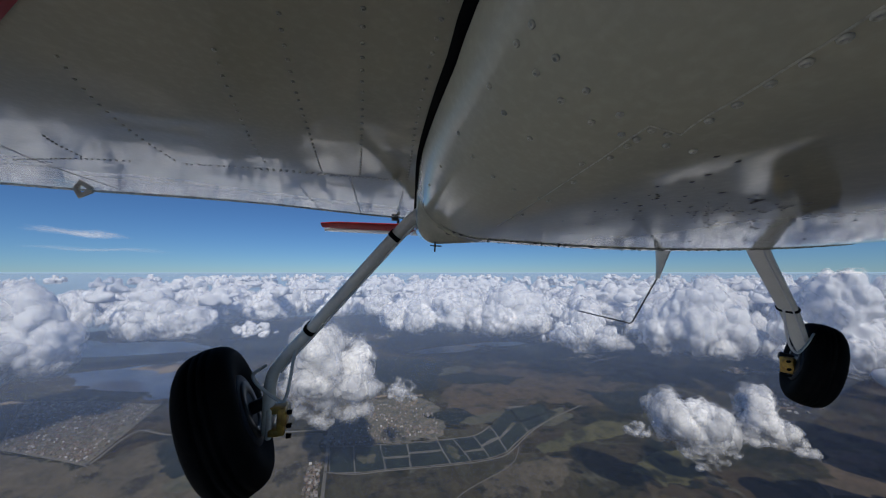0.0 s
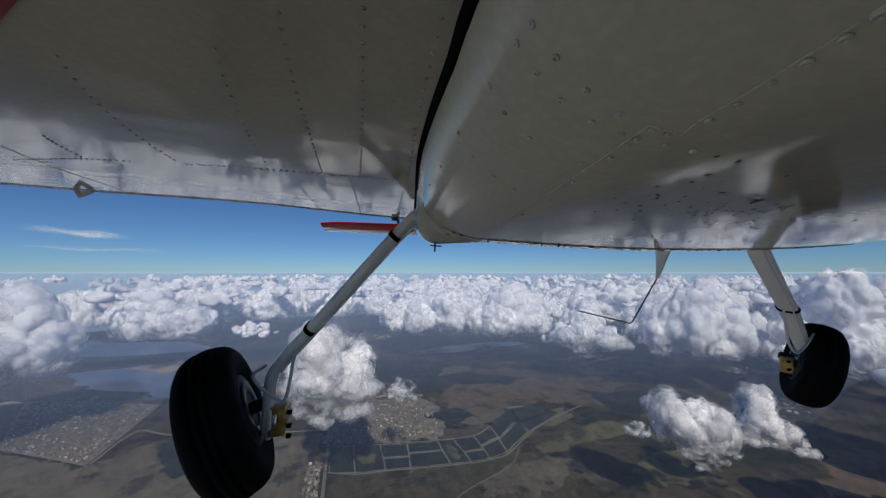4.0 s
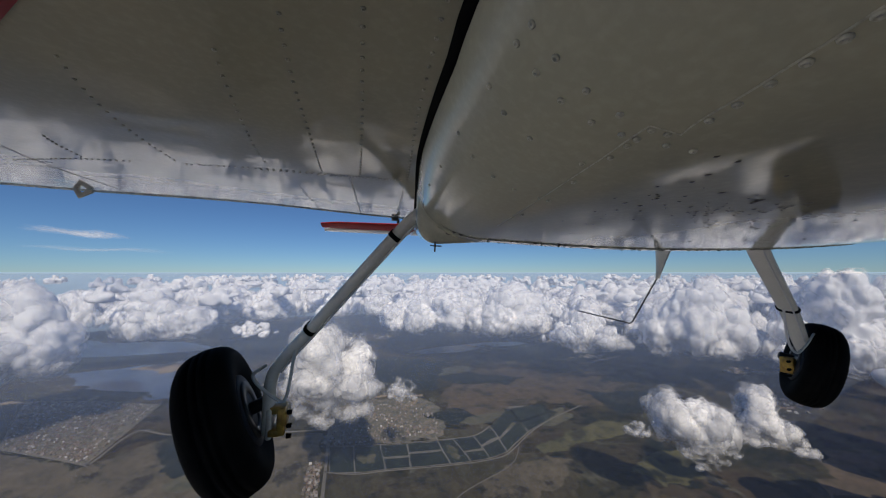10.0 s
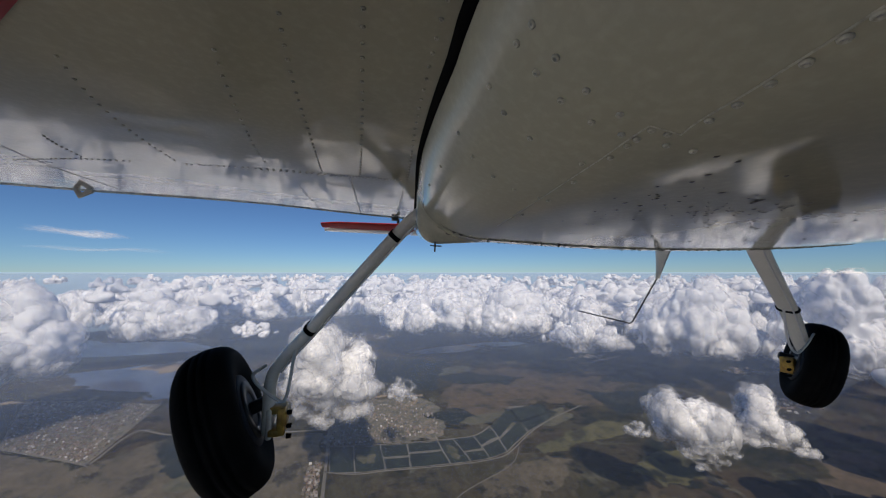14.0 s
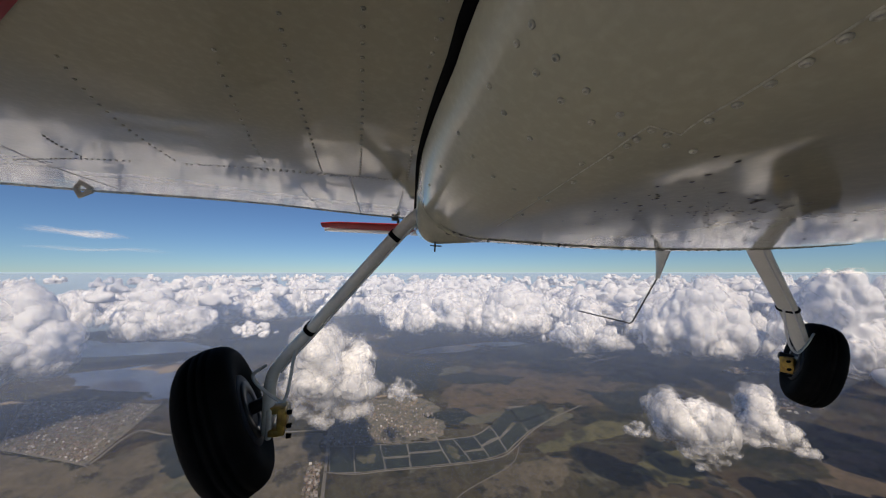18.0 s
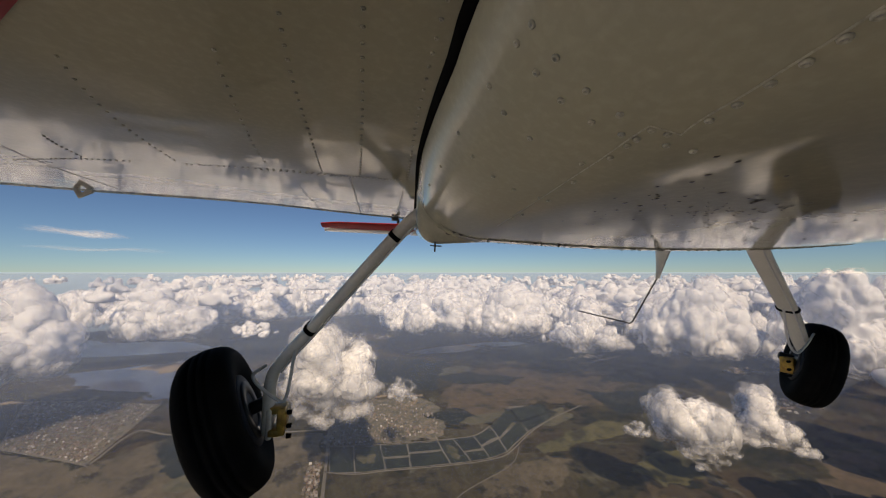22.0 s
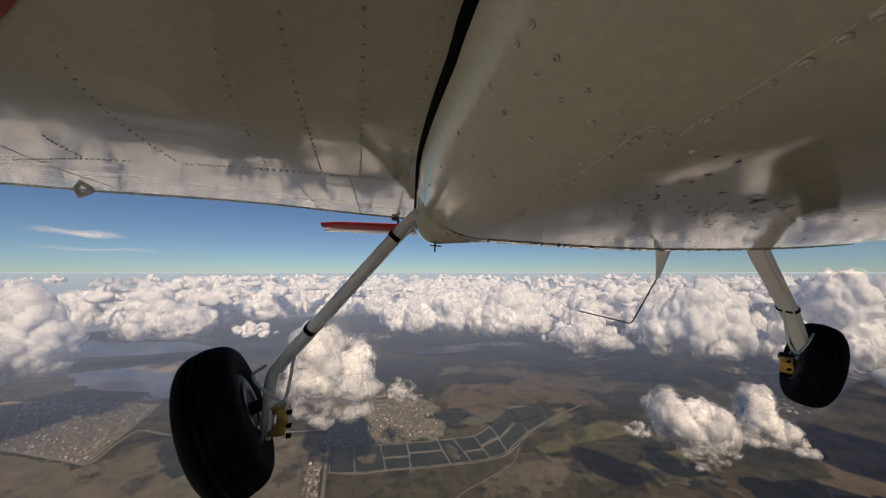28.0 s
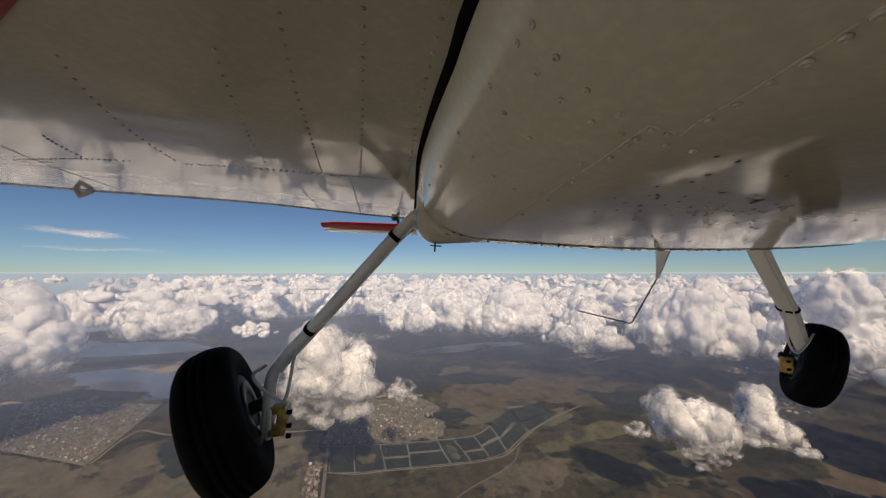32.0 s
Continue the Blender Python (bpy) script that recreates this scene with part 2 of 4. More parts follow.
def table(y, rows):
    """A smooth curve through (y, value) rows."""
    if y <= rows[0][0]:
        return rows[0][1]
    if y >= rows[-1][0]:
        return rows[-1][1]
    i = max(k for k in range(len(rows) - 1) if rows[k][0] <= y)
    (y0, a), (y1, b) = rows[i], rows[i + 1]
    g = lambda k: (rows[k + 1][1] - rows[k - 1][1]) / (rows[k + 1][0] - rows[k - 1][0]) if 0 < k < len(rows) - 1 else 0.0
    h = y1 - y0
    t = (y - y0) / h
    return (2 * t ** 3 - 3 * t * t + 1) * a + (t ** 3 - 2 * t * t + t) * h * g(i) + (3 * t * t - 2 * t ** 3) * b + (t ** 3 - t * t) * h * g(i + 1)


# ---- the aeroplane: x to port, y aft, z up from the camera's place ----
plane = empty("light_aircraft", None, EYE, (0, 0.65, 0))
tagged(plane, "white low-wing light aircraft with fixed wheels and red trim", "aircraft")
XC = 0.74
HALF = [(-2.2, 0.30), (-1.6, 0.44), (-0.9, 0.60), (-0.3, 0.68), (0.15, 0.683), (0.2, 0.6792), (0.25, 0.6772), (0.3, 0.6742), (0.36, 0.669), (0.434, 0.659), (0.69, 0.615), (0.84, 0.590), (1.14, 0.535), (2.0, 0.40), (3.0, 0.27), (4.5, 0.08)]
BOTTOM = [(-2.2, 0.40), (-1.6, 0.24), (-0.9, 0.14), (-0.3, 0.062), (0.0, 0.0635), (0.15, 0.0650), (0.3, 0.0662), (0.45, 0.0645), (0.54, 0.0626), (0.56, 0.0626), (0.572, 0.0640), (0.60, 0.0672), (0.66, 0.0760), (0.80, 0.0925), (0.95, 0.112), (1.14, 0.138), (2.0, 0.26), (3.0, 0.42), (4.5, 0.62)]
TOP = [(-2.2, 0.75), (-0.9, 0.95), (0.0, 1.25), (0.6, 1.30), (1.4, 1.10), (2.4, 0.88), (4.5, 0.80)]
RZ = 0.125


# Wings: the lower skin is nearly flat, with slight dihedral outboard.
WZ, DIHEDRAL = 0.200, 0.031
TE_Y, LE_Y = 1.13, -0.38


def wing_low(x, y):
    """Height of the starboard lower skin."""
    rise = DIHEDRAL * (0.13 - x)
    f = max(0.0, (0.0 - y) / 0.38)
    return WZ - 0.052 + rise + 0.05 * f ** 2.5 + 0.033 * (math.sqrt((y - 0.42) ** 2 + 0.008) + (y - 0.42) - 0.002) + 0.009 * math.exp(-((x + 0.34) / 0.30) ** 2) * min(1.0, max(0.0, (y - 0.35) / 0.75))


def corner(y):
    k = min(1.0, table(y, HALF) / 0.5)
    rx = table(y, [(0.0, 0.165), (0.2, 0.165), (0.40, 0.150), (0.558, 0.130), (0.568, 0.11), (0.585, 0.05), (0.60, 0.04), (0.9, 0.04), (1.3, 0.15)])
    tall = max(0.035, min(RZ, wing_low(0.1, y) - table(y, BOTTOM) + 0.004)) * k
    return rx * k, tall * table(y, [(0.558, 1.0), (0.59, 0.5), (0.9, 0.5), (1.2, 1.0)])


def belly(x, y):
    """Height of the underside at x, y, with its rounded chines."""
    w, zb = table(y, HALF), table(y, BOTTOM)
    rx, rz = corner(y)
    d = abs(x - XC)
    crown = -0.0093 * (1 - min(1, d / (w - rx)) ** 2)
    e = min(max((d - (w - rx)) / rx, 0), 0.9999)
    crown += 0.024 * (max(0.0, x - 0.4) / 0.8) ** 1.5 - 0.010 * max(0.0, 1 - (max(0.0, x - 0.15) / 0.10)) * min(1.0, max(0.0, (y - 0.558) / 0.03))
    return zb + crown + rz * (1 - (1 - e ** 2.2) ** 0.4545)


def belly_normal(x, y, h=0.004):
    a = Vector((2 * h, 0, belly(x + h, y) - belly(x - h, y)))
    b = Vector((0, 2 * h, belly(x, y + h) - belly(x, y - h)))
    n = a.cross(b).normalized()
    return -n if n.z > 0 else n


def hull():
    rows = []
    ys = list(np.linspace(-2.2, -0.4, 14)) + list(np.linspace(-0.3, 0.525, 34)) + list(np.linspace(0.535, 0.625, 31)) + list(np.linspace(0.65, 1.3, 27)) + list(np.linspace(1.45, 4.5, 22))
    for y in ys:
        w, zb, zt = table(y, HALF), table(y, BOTTOM), table(y, TOP)
        rx, rz = corner(y)
        flats = [(w - rx) * k / 12 for k in range(13)] + [w - rx + rx * math.sin(math.pi / 2 * k / 14) for k in range(1, 15)]
        zs = zb + rz
        upper = [(w, zs + (zt - 0.35 * (zt - zs) - zs) * k / 5) for k in range(1, 6)]
        upper += [(w * math.cos(math.pi / 2 * k / 8), zt - 0.35 * (zt - zs) * (1 - math.sin(math.pi / 2 * k / 8))) for k in range(1, 9)]
        port = [(XC + d, y, belly(XC + d, y)) for d in flats] + [(XC + d, y, z) for d, z in upper]
        starboard = [(XC - d, y, belly(XC - d, y)) for d in flats[1:]] + [(XC - d, y, z) for d, z in upper[:-1]]
        ring = port + starboard[::-1]
        rows.append(ring)
    return grid(rows, True)


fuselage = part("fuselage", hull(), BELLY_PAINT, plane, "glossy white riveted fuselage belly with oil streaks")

def wing_skin(mirror=False):
    rows = []
    for x in [0.30, 0.2] + list(np.linspace(0.1, -1.2, 27)) + list(np.linspace(-1.4, -3.9, 12)):
        low = [LE_Y + (0.68 - LE_Y) * k / 30 for k in range(31)] + [0.68 + (TE_Y - 0.68) * k / 12 for k in range(1, 13)]
        ring = [(x, y, wing_low(x, y)) for y in low]
        zt = wing_low(x, TE_Y)
        ring.append((x, TE_Y + 0.001, zt + 0.006))
        for k in range(1, 20):
            f = k / 20
            y = TE_Y + (LE_Y - TE_Y) * f
            ring.append((x, y, wing_low(x, y) * 0.0 + zt + 0.006 + 0.19 * math.sin(math.pi * f ** 0.62 * 0.98) ** 0.8 * (0.35 + 0.65 * f)))
        rows.append([(2 * XC - px, py, pz) if mirror else (px, py, pz) for px, py, pz in ring])
    return grid(rows, True)


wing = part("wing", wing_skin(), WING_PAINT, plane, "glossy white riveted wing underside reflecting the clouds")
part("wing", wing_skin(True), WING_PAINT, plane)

# Black rubber seal along the wing root.
seal_path = []
for k in range(40):
    y = -0.25 + 1.36 * k / 39
    seal_path.append(Vector((XC - table(y, HALF) + 0.001 - 0.003 * max(0.0, 1 - max(y, 0.0) / 0.32), y, wing_low(0.1, y) - 0.002)))
part("root_seal", sweep(seal_path, 0.006, lambda f: 0.0042 + 0.0016 * f, ref=(0, 0, 1), sides=10), BLACK_SEAL, plane, "black rubber wing root seal")


# Red wing band: its edge runs slantwise over the lower skin.
def red_band():
    rows = []
    for k in range(10):
        f = k / 9
        ex, ey = -0.164 - 0.145 * f, 0.208 + 0.130 * f
        rows.append([(ex - 0.20 * q, ey - 0.23 * q, wing_low(ex - 0.20 * q, ey - 0.23 * q) - 0.0012) for q in (0, 0.2, 0.4, 0.6, 0.8, 1.0)])
    bm = grid(rows)
    bmesh.ops.solidify(bm, geom=bm.faces[:], thickness=0.001)
    return bm


part("red_band", red_band(), RED_PAINT, wing, "painted red band")


def strip(pts, half_width, depth, surf):
    """A thin line on a skin through (x, y) points; surf gives the height, the line stands depth below it."""
    rows = []
    for i, (x, y) in enumerate(pts):
        a, b = pts[max(i - 1, 0)], pts[min(i + 1, len(pts) - 1)]
        d = Vector((b[0] - a[0], b[1] - a[1])).normalized()
        nx, ny = -d.y * half_width, d.x * half_width
        q = [(x + nx, y + ny), (x, y), (x - nx, y - ny)]
        rows.append([(px, py, surf(px, py) - (depth if j == 1 else 0.0002)) for j, (px, py) in enumerate(q)])
    return grid(rows)


def line(a, b, n=14):
    return [(a[0] + (b[0] - a[0]) * k / n, a[1] + (b[1] - a[1]) * k / n) for k in range(n + 1)]


# Flap: hinge line, rib lines, end gap, and the thin trailing-edge strip.
for pts, w in ((line((-0.118, 0.714), (-0.117, 1.10)), 0.0011), (line((-0.0134, 0.571), (0.0115, 1.11)), 0.0011), (line((0.086, 0.613), (0.132, 1.11)), 0.0009),
               (line((-0.49, 0.55), (-0.543, 0.691)) + line((-0.543, 0.691), (-0.571, 0.795)) + line((-0.571, 0.795), (-0.632, 1.125)), 0.0014)):
    part("seam", strip(pts, w, 0.0008, wing_low), SEAM, wing)
edge = [Vector((x, TE_Y + 0.003, wing_low(x, TE_Y) + 0.002)) for x in np.linspace(0.17, -3.85, 60)]
part("trailing_edge", sweep(edge, 0.004, 0.004, sides=8), LEG_PAINT, wing)


def bracket():
    bm = bmesh.new()
    outer, inner = [], []
    for k in range(4):
        a = math.pi / 2 * k
        outer.append((math.cos(a) * 0.031, math.sin(a) * 0.031))
        inner.append((math.cos(a) * 0.013, math.sin(a) * 0.013))
    vs = [[bm.verts.new((u, t, v)) for u, v in ring] for t in (-0.004, 0.004) for ring in (outer, inner)]
    o0, i0, o1, i1 = vs
    for k in range(4):
        j = (k + 1) % 4
        bm.faces.new((o0[k], o0[j], i0[j], i0[k]))
        bm.faces.new((o1[j], o1[k], i1[k], i1[j]))
        bm.faces.new((o0[j], o0[k], o1[k], o1[j]))
        bm.faces.new((i0[k], i0[j], i1[j], i1[k]))
    bmesh.ops.recalc_face_normals(bm, faces=bm.faces)
    return bm


hook = part("flap_bracket", bracket(), LEG_PAINT, wing, "grey open diamond-shaped bracket", smooth=False)
hook.matrix_basis = pose(-0.737, TE_Y - 0.02, wing_low(-0.737, TE_Y) - 0.002, 0, 14, 0) @ Matrix.Scale(0.82, 4)

# Tailplane, far aft.
def tail_half(side, y0, y1, z):
    rows = []
    for k in range(12):
        f = k / 11
        x = XC + side * (0.02 + 1.13 * f)
        cut = 0.12 * max(0.0, f - 0.85) / 0.15
        a, b = y0 + 0.10 * f + cut, y1 - 0.3 * cut
        ring = []
        for q in range(16):
            ang = 2 * math.pi * q / 16
            ring.append((x, (a + b) / 2 + (b - a) / 2 * math.cos(ang), z + 0.030 * math.sin(ang) * (1 - 0.4 * f)))
        rows.append(ring)
    return grid(rows, True)


for s in (-1, 1):
    tail = part("tailplane", tail_half(s, 3.75, 4.36, 0.575), RED_PAINT, plane, "red tailplane with white elevator")
    part("elevator", tail_half(s, 4.20, 4.70, 0.570), LEG_PAINT, tail, "white elevator")


# ---- undercarriage ----
def gear(side, knots, hub_at, lean, toe, hose, strap_at, brake_at, flange_at):
    """side -1: starboard, 1: port; knots: the leg's line from the fuselage down to the axle."""
    path = curve_through(knots, 8)
    leg = part("gear_leg", sweep(path, lambda f: 0.035 - 0.008 * f, lambda f: 0.0163 - 0.0015 * f, sides=20, power=0.8), LEG_PAINT, plane, "white sprung undercarriage leg")
    for i, w in zip(strap_at, (0.006, 0.005)):
        seg = [path[i] + (path[i + 1] - path[i]).normalized() * q for q in (-w, 0, w)]
        part("strap", sweep(seg, 0.036, 0.0185, sides=20, power=0.8), BLACK_SEAL, leg, "black tie strap")
    part("socket", sweep([path[7], path[8]], 0.041, 0.021, sides=20, power=0.8), BLACK_SEAL, leg, "dark rubber leg grommet")
    part("brake_hose", sweep(curve_through(hose, 8), 0.0042, 0.0042, sides=8), HOSE, leg, "pale brake hose")
    down = [p + Vector((side * -0.014, -0.024, -0.010)) for p in path[10:36]]
    part("brake_line", sweep(down, 0.0026, 0.0026, sides=8), HOSE, leg, "thin brake line along the leg")
    hub = empty("wheel", plane, hub_at)
    spin = pose(0, 0, 0, 0, lean, toe) @ Matrix.Scale(1.029 if side < 0 else 0.995, 4)
    k = -side
    prof = [(-0.0387, 0.085), (-0.0477, 0.096), (-0.0558, 0.120), (-0.0576, 0.140), (-0.0540, 0.158), (-0.0450, 0.170), (-0.0324, 0.1765), (-0.0216, 0.179), (-0.0189, 0.1745), (-0.0153, 0.1745), (-0.0126, 0.180),
            (-0.0036, 0.1812), (-0.0018, 0.176), (0.0018, 0.176), (0.0036, 0.1812),
            (0.0126, 0.180), (0.0153, 0.1745), (0.0189, 0.1745), (0.0216, 0.179), (0.0324, 0.1765), (0.0450, 0.170), (0.0540, 0.158), (0.0576, 0.140), (0.0558, 0.120), (0.0504, 0.096), (0.0405, 0.085)]
    part("tyre", lathe(prof, 72), TYRE, hub, "worn black rubber tyre").matrix_basis = spin
    whisk = bmesh.new()
    rnd = random.Random(5)
    for _ in range(150):
        a, x = rnd.uniform(0, 2 * math.pi), rnd.choice((-0.05, -0.036, 0.036, 0.05))
        r = 0.175 if abs(x) < 0.04 else 0.168
        box(whisk, (x, (r + 0.003) * math.cos(a), (r + 0.003) * math.sin(a)), (0.0012, 0.0012, 0.0012))
    tagged(part("tyre_nibs", whisk, TYRE, hub, "", False), kind="stuff").matrix_basis = spin
    part("rim", lathe([(k * 0.052, 0.086), (k * 0.050, 0.090), (k * 0.046, 0.092), (k * 0.040, 0.082), (k * 0.030, 0.074), (k * 0.026, 0.040), (k * 0.034, 0.036), (k * 0.034, 0.004), (-k * 0.03, 0.004), (-k * 0.045, 0.09)], 48), ALLOY, hub, "dull blue-grey alloy rim").matrix_basis = spin
    part("brake_disc", lathe([(k * 0.050, 0.045), (k * 0.056, 0.047), (k * 0.056, 0.072), (k * 0.050, 0.073)], 48), STEEL, hub, "worn steel brake disc").matrix_basis = spin
    part("axle", lathe([(k * 0.02, 0.016), (k * 0.10, 0.016), (k * 0.104, 0.012), (k * 0.104, 0.002)], 24), STEEL, hub).matrix_basis = spin
    fx, fy, fz = flange_at
    plate = bmesh.new()
    box(plate, (fx, fy, fz), (0.016, 0.060, 0.080), 0.006)
    for dz in (-0.024, 0.024):
        box(plate, (fx + k * 0.011, fy - 0.018, fz + dz), (0.008, 0.012, 0.012), 0.002)
    part("axle_flange", plate, LEG_PAINT, hub, "bolted white axle flange")
    bx, by, bz = brake_at
    cal = bmesh.new()
    box(cal, (bx, by, bz), (0.020, 0.050, 0.070), 0.004)
    box(cal, (bx - k * 0.015, by, bz + 0.027), (0.030, 0.040, 0.018), 0.004)
    box(cal, (bx - k * 0.015, by - 0.002, bz - 0.027), (0.030, 0.046, 0.018), 0.004)
    box(cal, (bx + k * 0.006, by - 0.006, bz + 0.006), (0.016, 0.040, 0.034), 0.005)
    part("brake_caliper", cal, GOLD, hub, "grimy gold brake caliper")
    for dz in (-0.040, -0.014, 0.020):
        b = bmesh.new()
        bmesh.ops.create_cone(b, cap_ends=True, segments=6, radius1=0.006, radius2=0.006, depth=0.012, matrix=Matrix.Translation((bx + k * 0.019, by - 0.014, bz + dz)) @ Matrix.Rotation(math.pi / 2, 4, "Y"))
        part("bolt", b, BLACK_SEAL, hub, "", False)
    return leg


gear(-1, [(0.28, 0.78, 0.28), (0.162, 0.80, 0.162), (0.097, 0.825, 0.095), (-0.106, 0.93, -0.147), (-0.178, 0.962, -0.232), (-0.207, 0.972, -0.289), (-0.211, 0.975, -0.420)],
     (-0.301, 0.966, -0.378), -20.9, 9,
     [(-0.120, 0.925, -0.168), (-0.142, 0.925, -0.197), (-0.153, 0.92, -0.275), (-0.160, 0.92, -0.315), (-0.173, 0.915, -0.325), (-0.218, 0.92, -0.291), (-0.241, 0.93, -0.261), (-0.225, 0.98, -0.252)], (16, 24), (0.126, 0.0, -0.010), (0.097, 0.008, -0.015))
gear(1, [(1.20, 0.76, 0.27), (1.318, 0.785, 0.160), (1.374, 0.80, 0.081), (1.684, 0.90, -0.124), (1.847, 0.955, -0.262), (1.915, 0.970, -0.343), (1.922, 0.975, -0.418)],
     (1.9328, 0.9663, -0.377), 14.9, -49.7,
     [(1.549, 0.840, -0.122), (1.590, 0.860, -0.180), (1.625, 0.875, -0.238), (1.662, 0.885, -0.278), (1.706, 0.890, -0.299), (1.763, 0.890, -0.268), (1.849, 0.910, -0.235), (1.878, 0.920, -0.257), (1.873, 0.930, -0.287)], (24,), (-0.066, 0.045, -0.012), (-0.046, 0.0, -0.010))

# ---- belly fittings ----
ant = empty("antenna", plane)
tagged(ant, "white antenna fairing with a bent dark whip")
AX, AY = 0.885, 0.748
AZ = belly(AX, AY) - 0.013
rows = []
for k in range(9):
    f = k / 8
    c, th = 0.034 - 0.028 * f ** 0.7, 0.010 - 0.006 * f
    cy, cx = AY + 0.022 * f, AX - 0.006 * f
    z = AZ + 0.019 - 0.103 * f
    rows.append([(cx + th * math.cos(a), cy + c * math.sin(a), z) for a in [2 * math.pi * q / 14 for q in range(14)]])
part("fairing", grid(rows, True), LEG_PAINT, ant, "white moulded base fairing")
part("base_gasket", grid([[(AX + r * 0.016 * math.cos(a), AY + r * 0.042 * math.sin(a), AZ + 0.012 - 0.004 * (1 - r)) for a in [2 * math.pi * q / 20 for q in range(20)]] for r in (1.0, 0.9)], True), GRIME, ant, "oily base gasket")
tip = Vector((AX - 0.006, AY + 0.022, AZ - 0.080))
elbow = Vector((0.808, 0.80, -0.142))
whip = [tip, tip.lerp(elbow, 0.5), tip.lerp(elbow, 0.97), elbow + Vector((0, 0.006, -0.002)), Vector((0.803, 0.825, -0.142)), Vector((0.773, 1.0, -0.127))]
part("whip", sweep(whip, 0.0022, 0.0022, ref=(1, 0, 0), sides=8), ROD, ant, "thin bent antenna whip")

hinge = bmesh.new()
box(hinge, (0.128, TE_Y - 0.006, wing_low(0.128, TE_Y) - 0.006), (0.022, 0.026, 0.012), 0.003)
box(hinge, (0.140, TE_Y - 0.004, wing_low(0.128, TE_Y) - 0.014), (0.008, 0.018, 0.014), 0.002)
part("flap_hinge", hinge, ROD, wing, "small dark flap hinge fitting", False)
DX, DY = 0.143, 0.584
DZ = belly(DX, DY)
drain = part("drain_tube", sweep([Vector((DX, DY, DZ + 0.004)), Vector((DX, DY + 0.002, DZ - 0.008)), Vector((DX, DY + 0.004, DZ - 0.018))], 0.0016, 0.0016, ref=(1, 0, 0), sides=8), ROD, fuselage, "thin dark drain tube")
part("tube_clip", sweep([Vector((DX - 0.010, DY, DZ - 0.006)), Vector((DX, DY, DZ - 0.007)), Vector((DX + 0.012, DY, DZ - 0.007))], 0.0012, 0.0012, ref=(0, 0, 1), sides=6), ROD, fuselage)

# Skin lap across the belly with oily dirt, and the longitudinal seams.
LAP_Y = 0.540
lap = []
for y, dz in ((LAP_Y - 0.004, -0.0002), (LAP_Y - 0.003, -0.0022), (LAP_Y + 0.02, -0.0022), (LAP_Y + 0.021, -0.0002)):
    lap.append([(x, y, belly(x, y) + dz) for x in np.linspace(0.14, 1.33, 60)])
part("skin_lap", grid(lap), BELLY_PAINT, fuselage, "overlapping skin joint", False)
rnd = random.Random(11)
SEAM_A = [(0.1887, 0.4092), (0.1644, 0.2630), (0.1481, 0.1730), (0.1421, 0.1435), (0.1386, 0.1223)]
SEAM_B = [(0.1386, 0.1223), (0.1465, 0.1206), (0.1547, 0.1194)]
SEAM_C = [(0.1547, 0.1194), (0.1501, 0.1065), (0.1460, 0.0862), (0.1421, 0.0705), (0.1392, 0.0584), (0.1363, 0.0477)]
for pts in (SEAM_A, SEAM_B, SEAM_C):
    fine = [(p.x, p.y) for p in curve_through([(x, y, 0) for x, y in pts], 8)]
    part("seam", strip(fine, 0.0005, 0.0008, belly), RIVET, fuselage, "pale skin joint")


def spots(places, low, high, flat=0.4):
    """Small flattened drops on the belly."""
    vs, fs = [], []
    for x, y in places:
        r = rnd.uniform(low, high)
        ax, ay = r * rnd.uniform(0.7, 1.3), r * rnd.uniform(0.8, 1.7)
        n = 8
        b0 = len(vs)
        for q in range(n):
            a = 2 * math.pi * q / n
            px, py = x + ax * math.cos(a) * rnd.uniform(0.75, 1.2), y + ay * math.sin(a) * rnd.uniform(0.75, 1.2)
            vs.append((px, py, belly(px, py) - 0.0003))
        vs.append((x, y, belly(x, y) - 0.0003 - r * flat))
        fs += [(b0 + q, b0 + (q + 1) % n, b0 + n) for q in range(n)]
    me = bpy.data.meshes.new("oil_spatter")
    me.from_pydata(vs, [], fs)
    return me


drops = [(rnd.gauss(0.31, 0.055), rnd.gauss(0.205, 0.025)) for _ in range(55)] + [(rnd.gauss(0.37, 0.075), rnd.gauss(0.255, 0.03)) for _ in range(50)] + [(rnd.uniform(0.2, 0.75), rnd.uniform(0.33, 0.52)) for _ in range(50)]
drops += [(0.1897, 0.1273), (0.2067, 0.1278), (0.2159, 0.1501), (0.2227, 0.1656), (0.2951, 0.1712), (0.3013, 0.1805), (0.3229, 0.2172), (0.3342, 0.2363), (0.5169, 0.2787),
             (0.2589, 0.1344), (0.3705, 0.1798), (0.4199, 0.1871), (0.2529, 0.2364), (0.2862, 0.3369), (0.3646, 0.2953)]
drops = [(x, y) for x, y in drops if 0.155 < x < 1.1 and 0.10 < y < 0.53]
tagged(mesh_part("oil_spatter", spots(drops, 0.0009, 0.0021), GRIME, fuselage, "black oil drops"), kind="stuff")
lapdirt = [(rnd.uniform(0.16, 1.28), LAP_Y + rnd.uniform(-0.004, 0.022)) for _ in range(300)]
tagged(mesh_part("oil_dirt", spots(lapdirt, 0.0014, 0.0052, 0.7), GRIME, fuselage, "oily dirt along the skin joint"), kind="stuff")


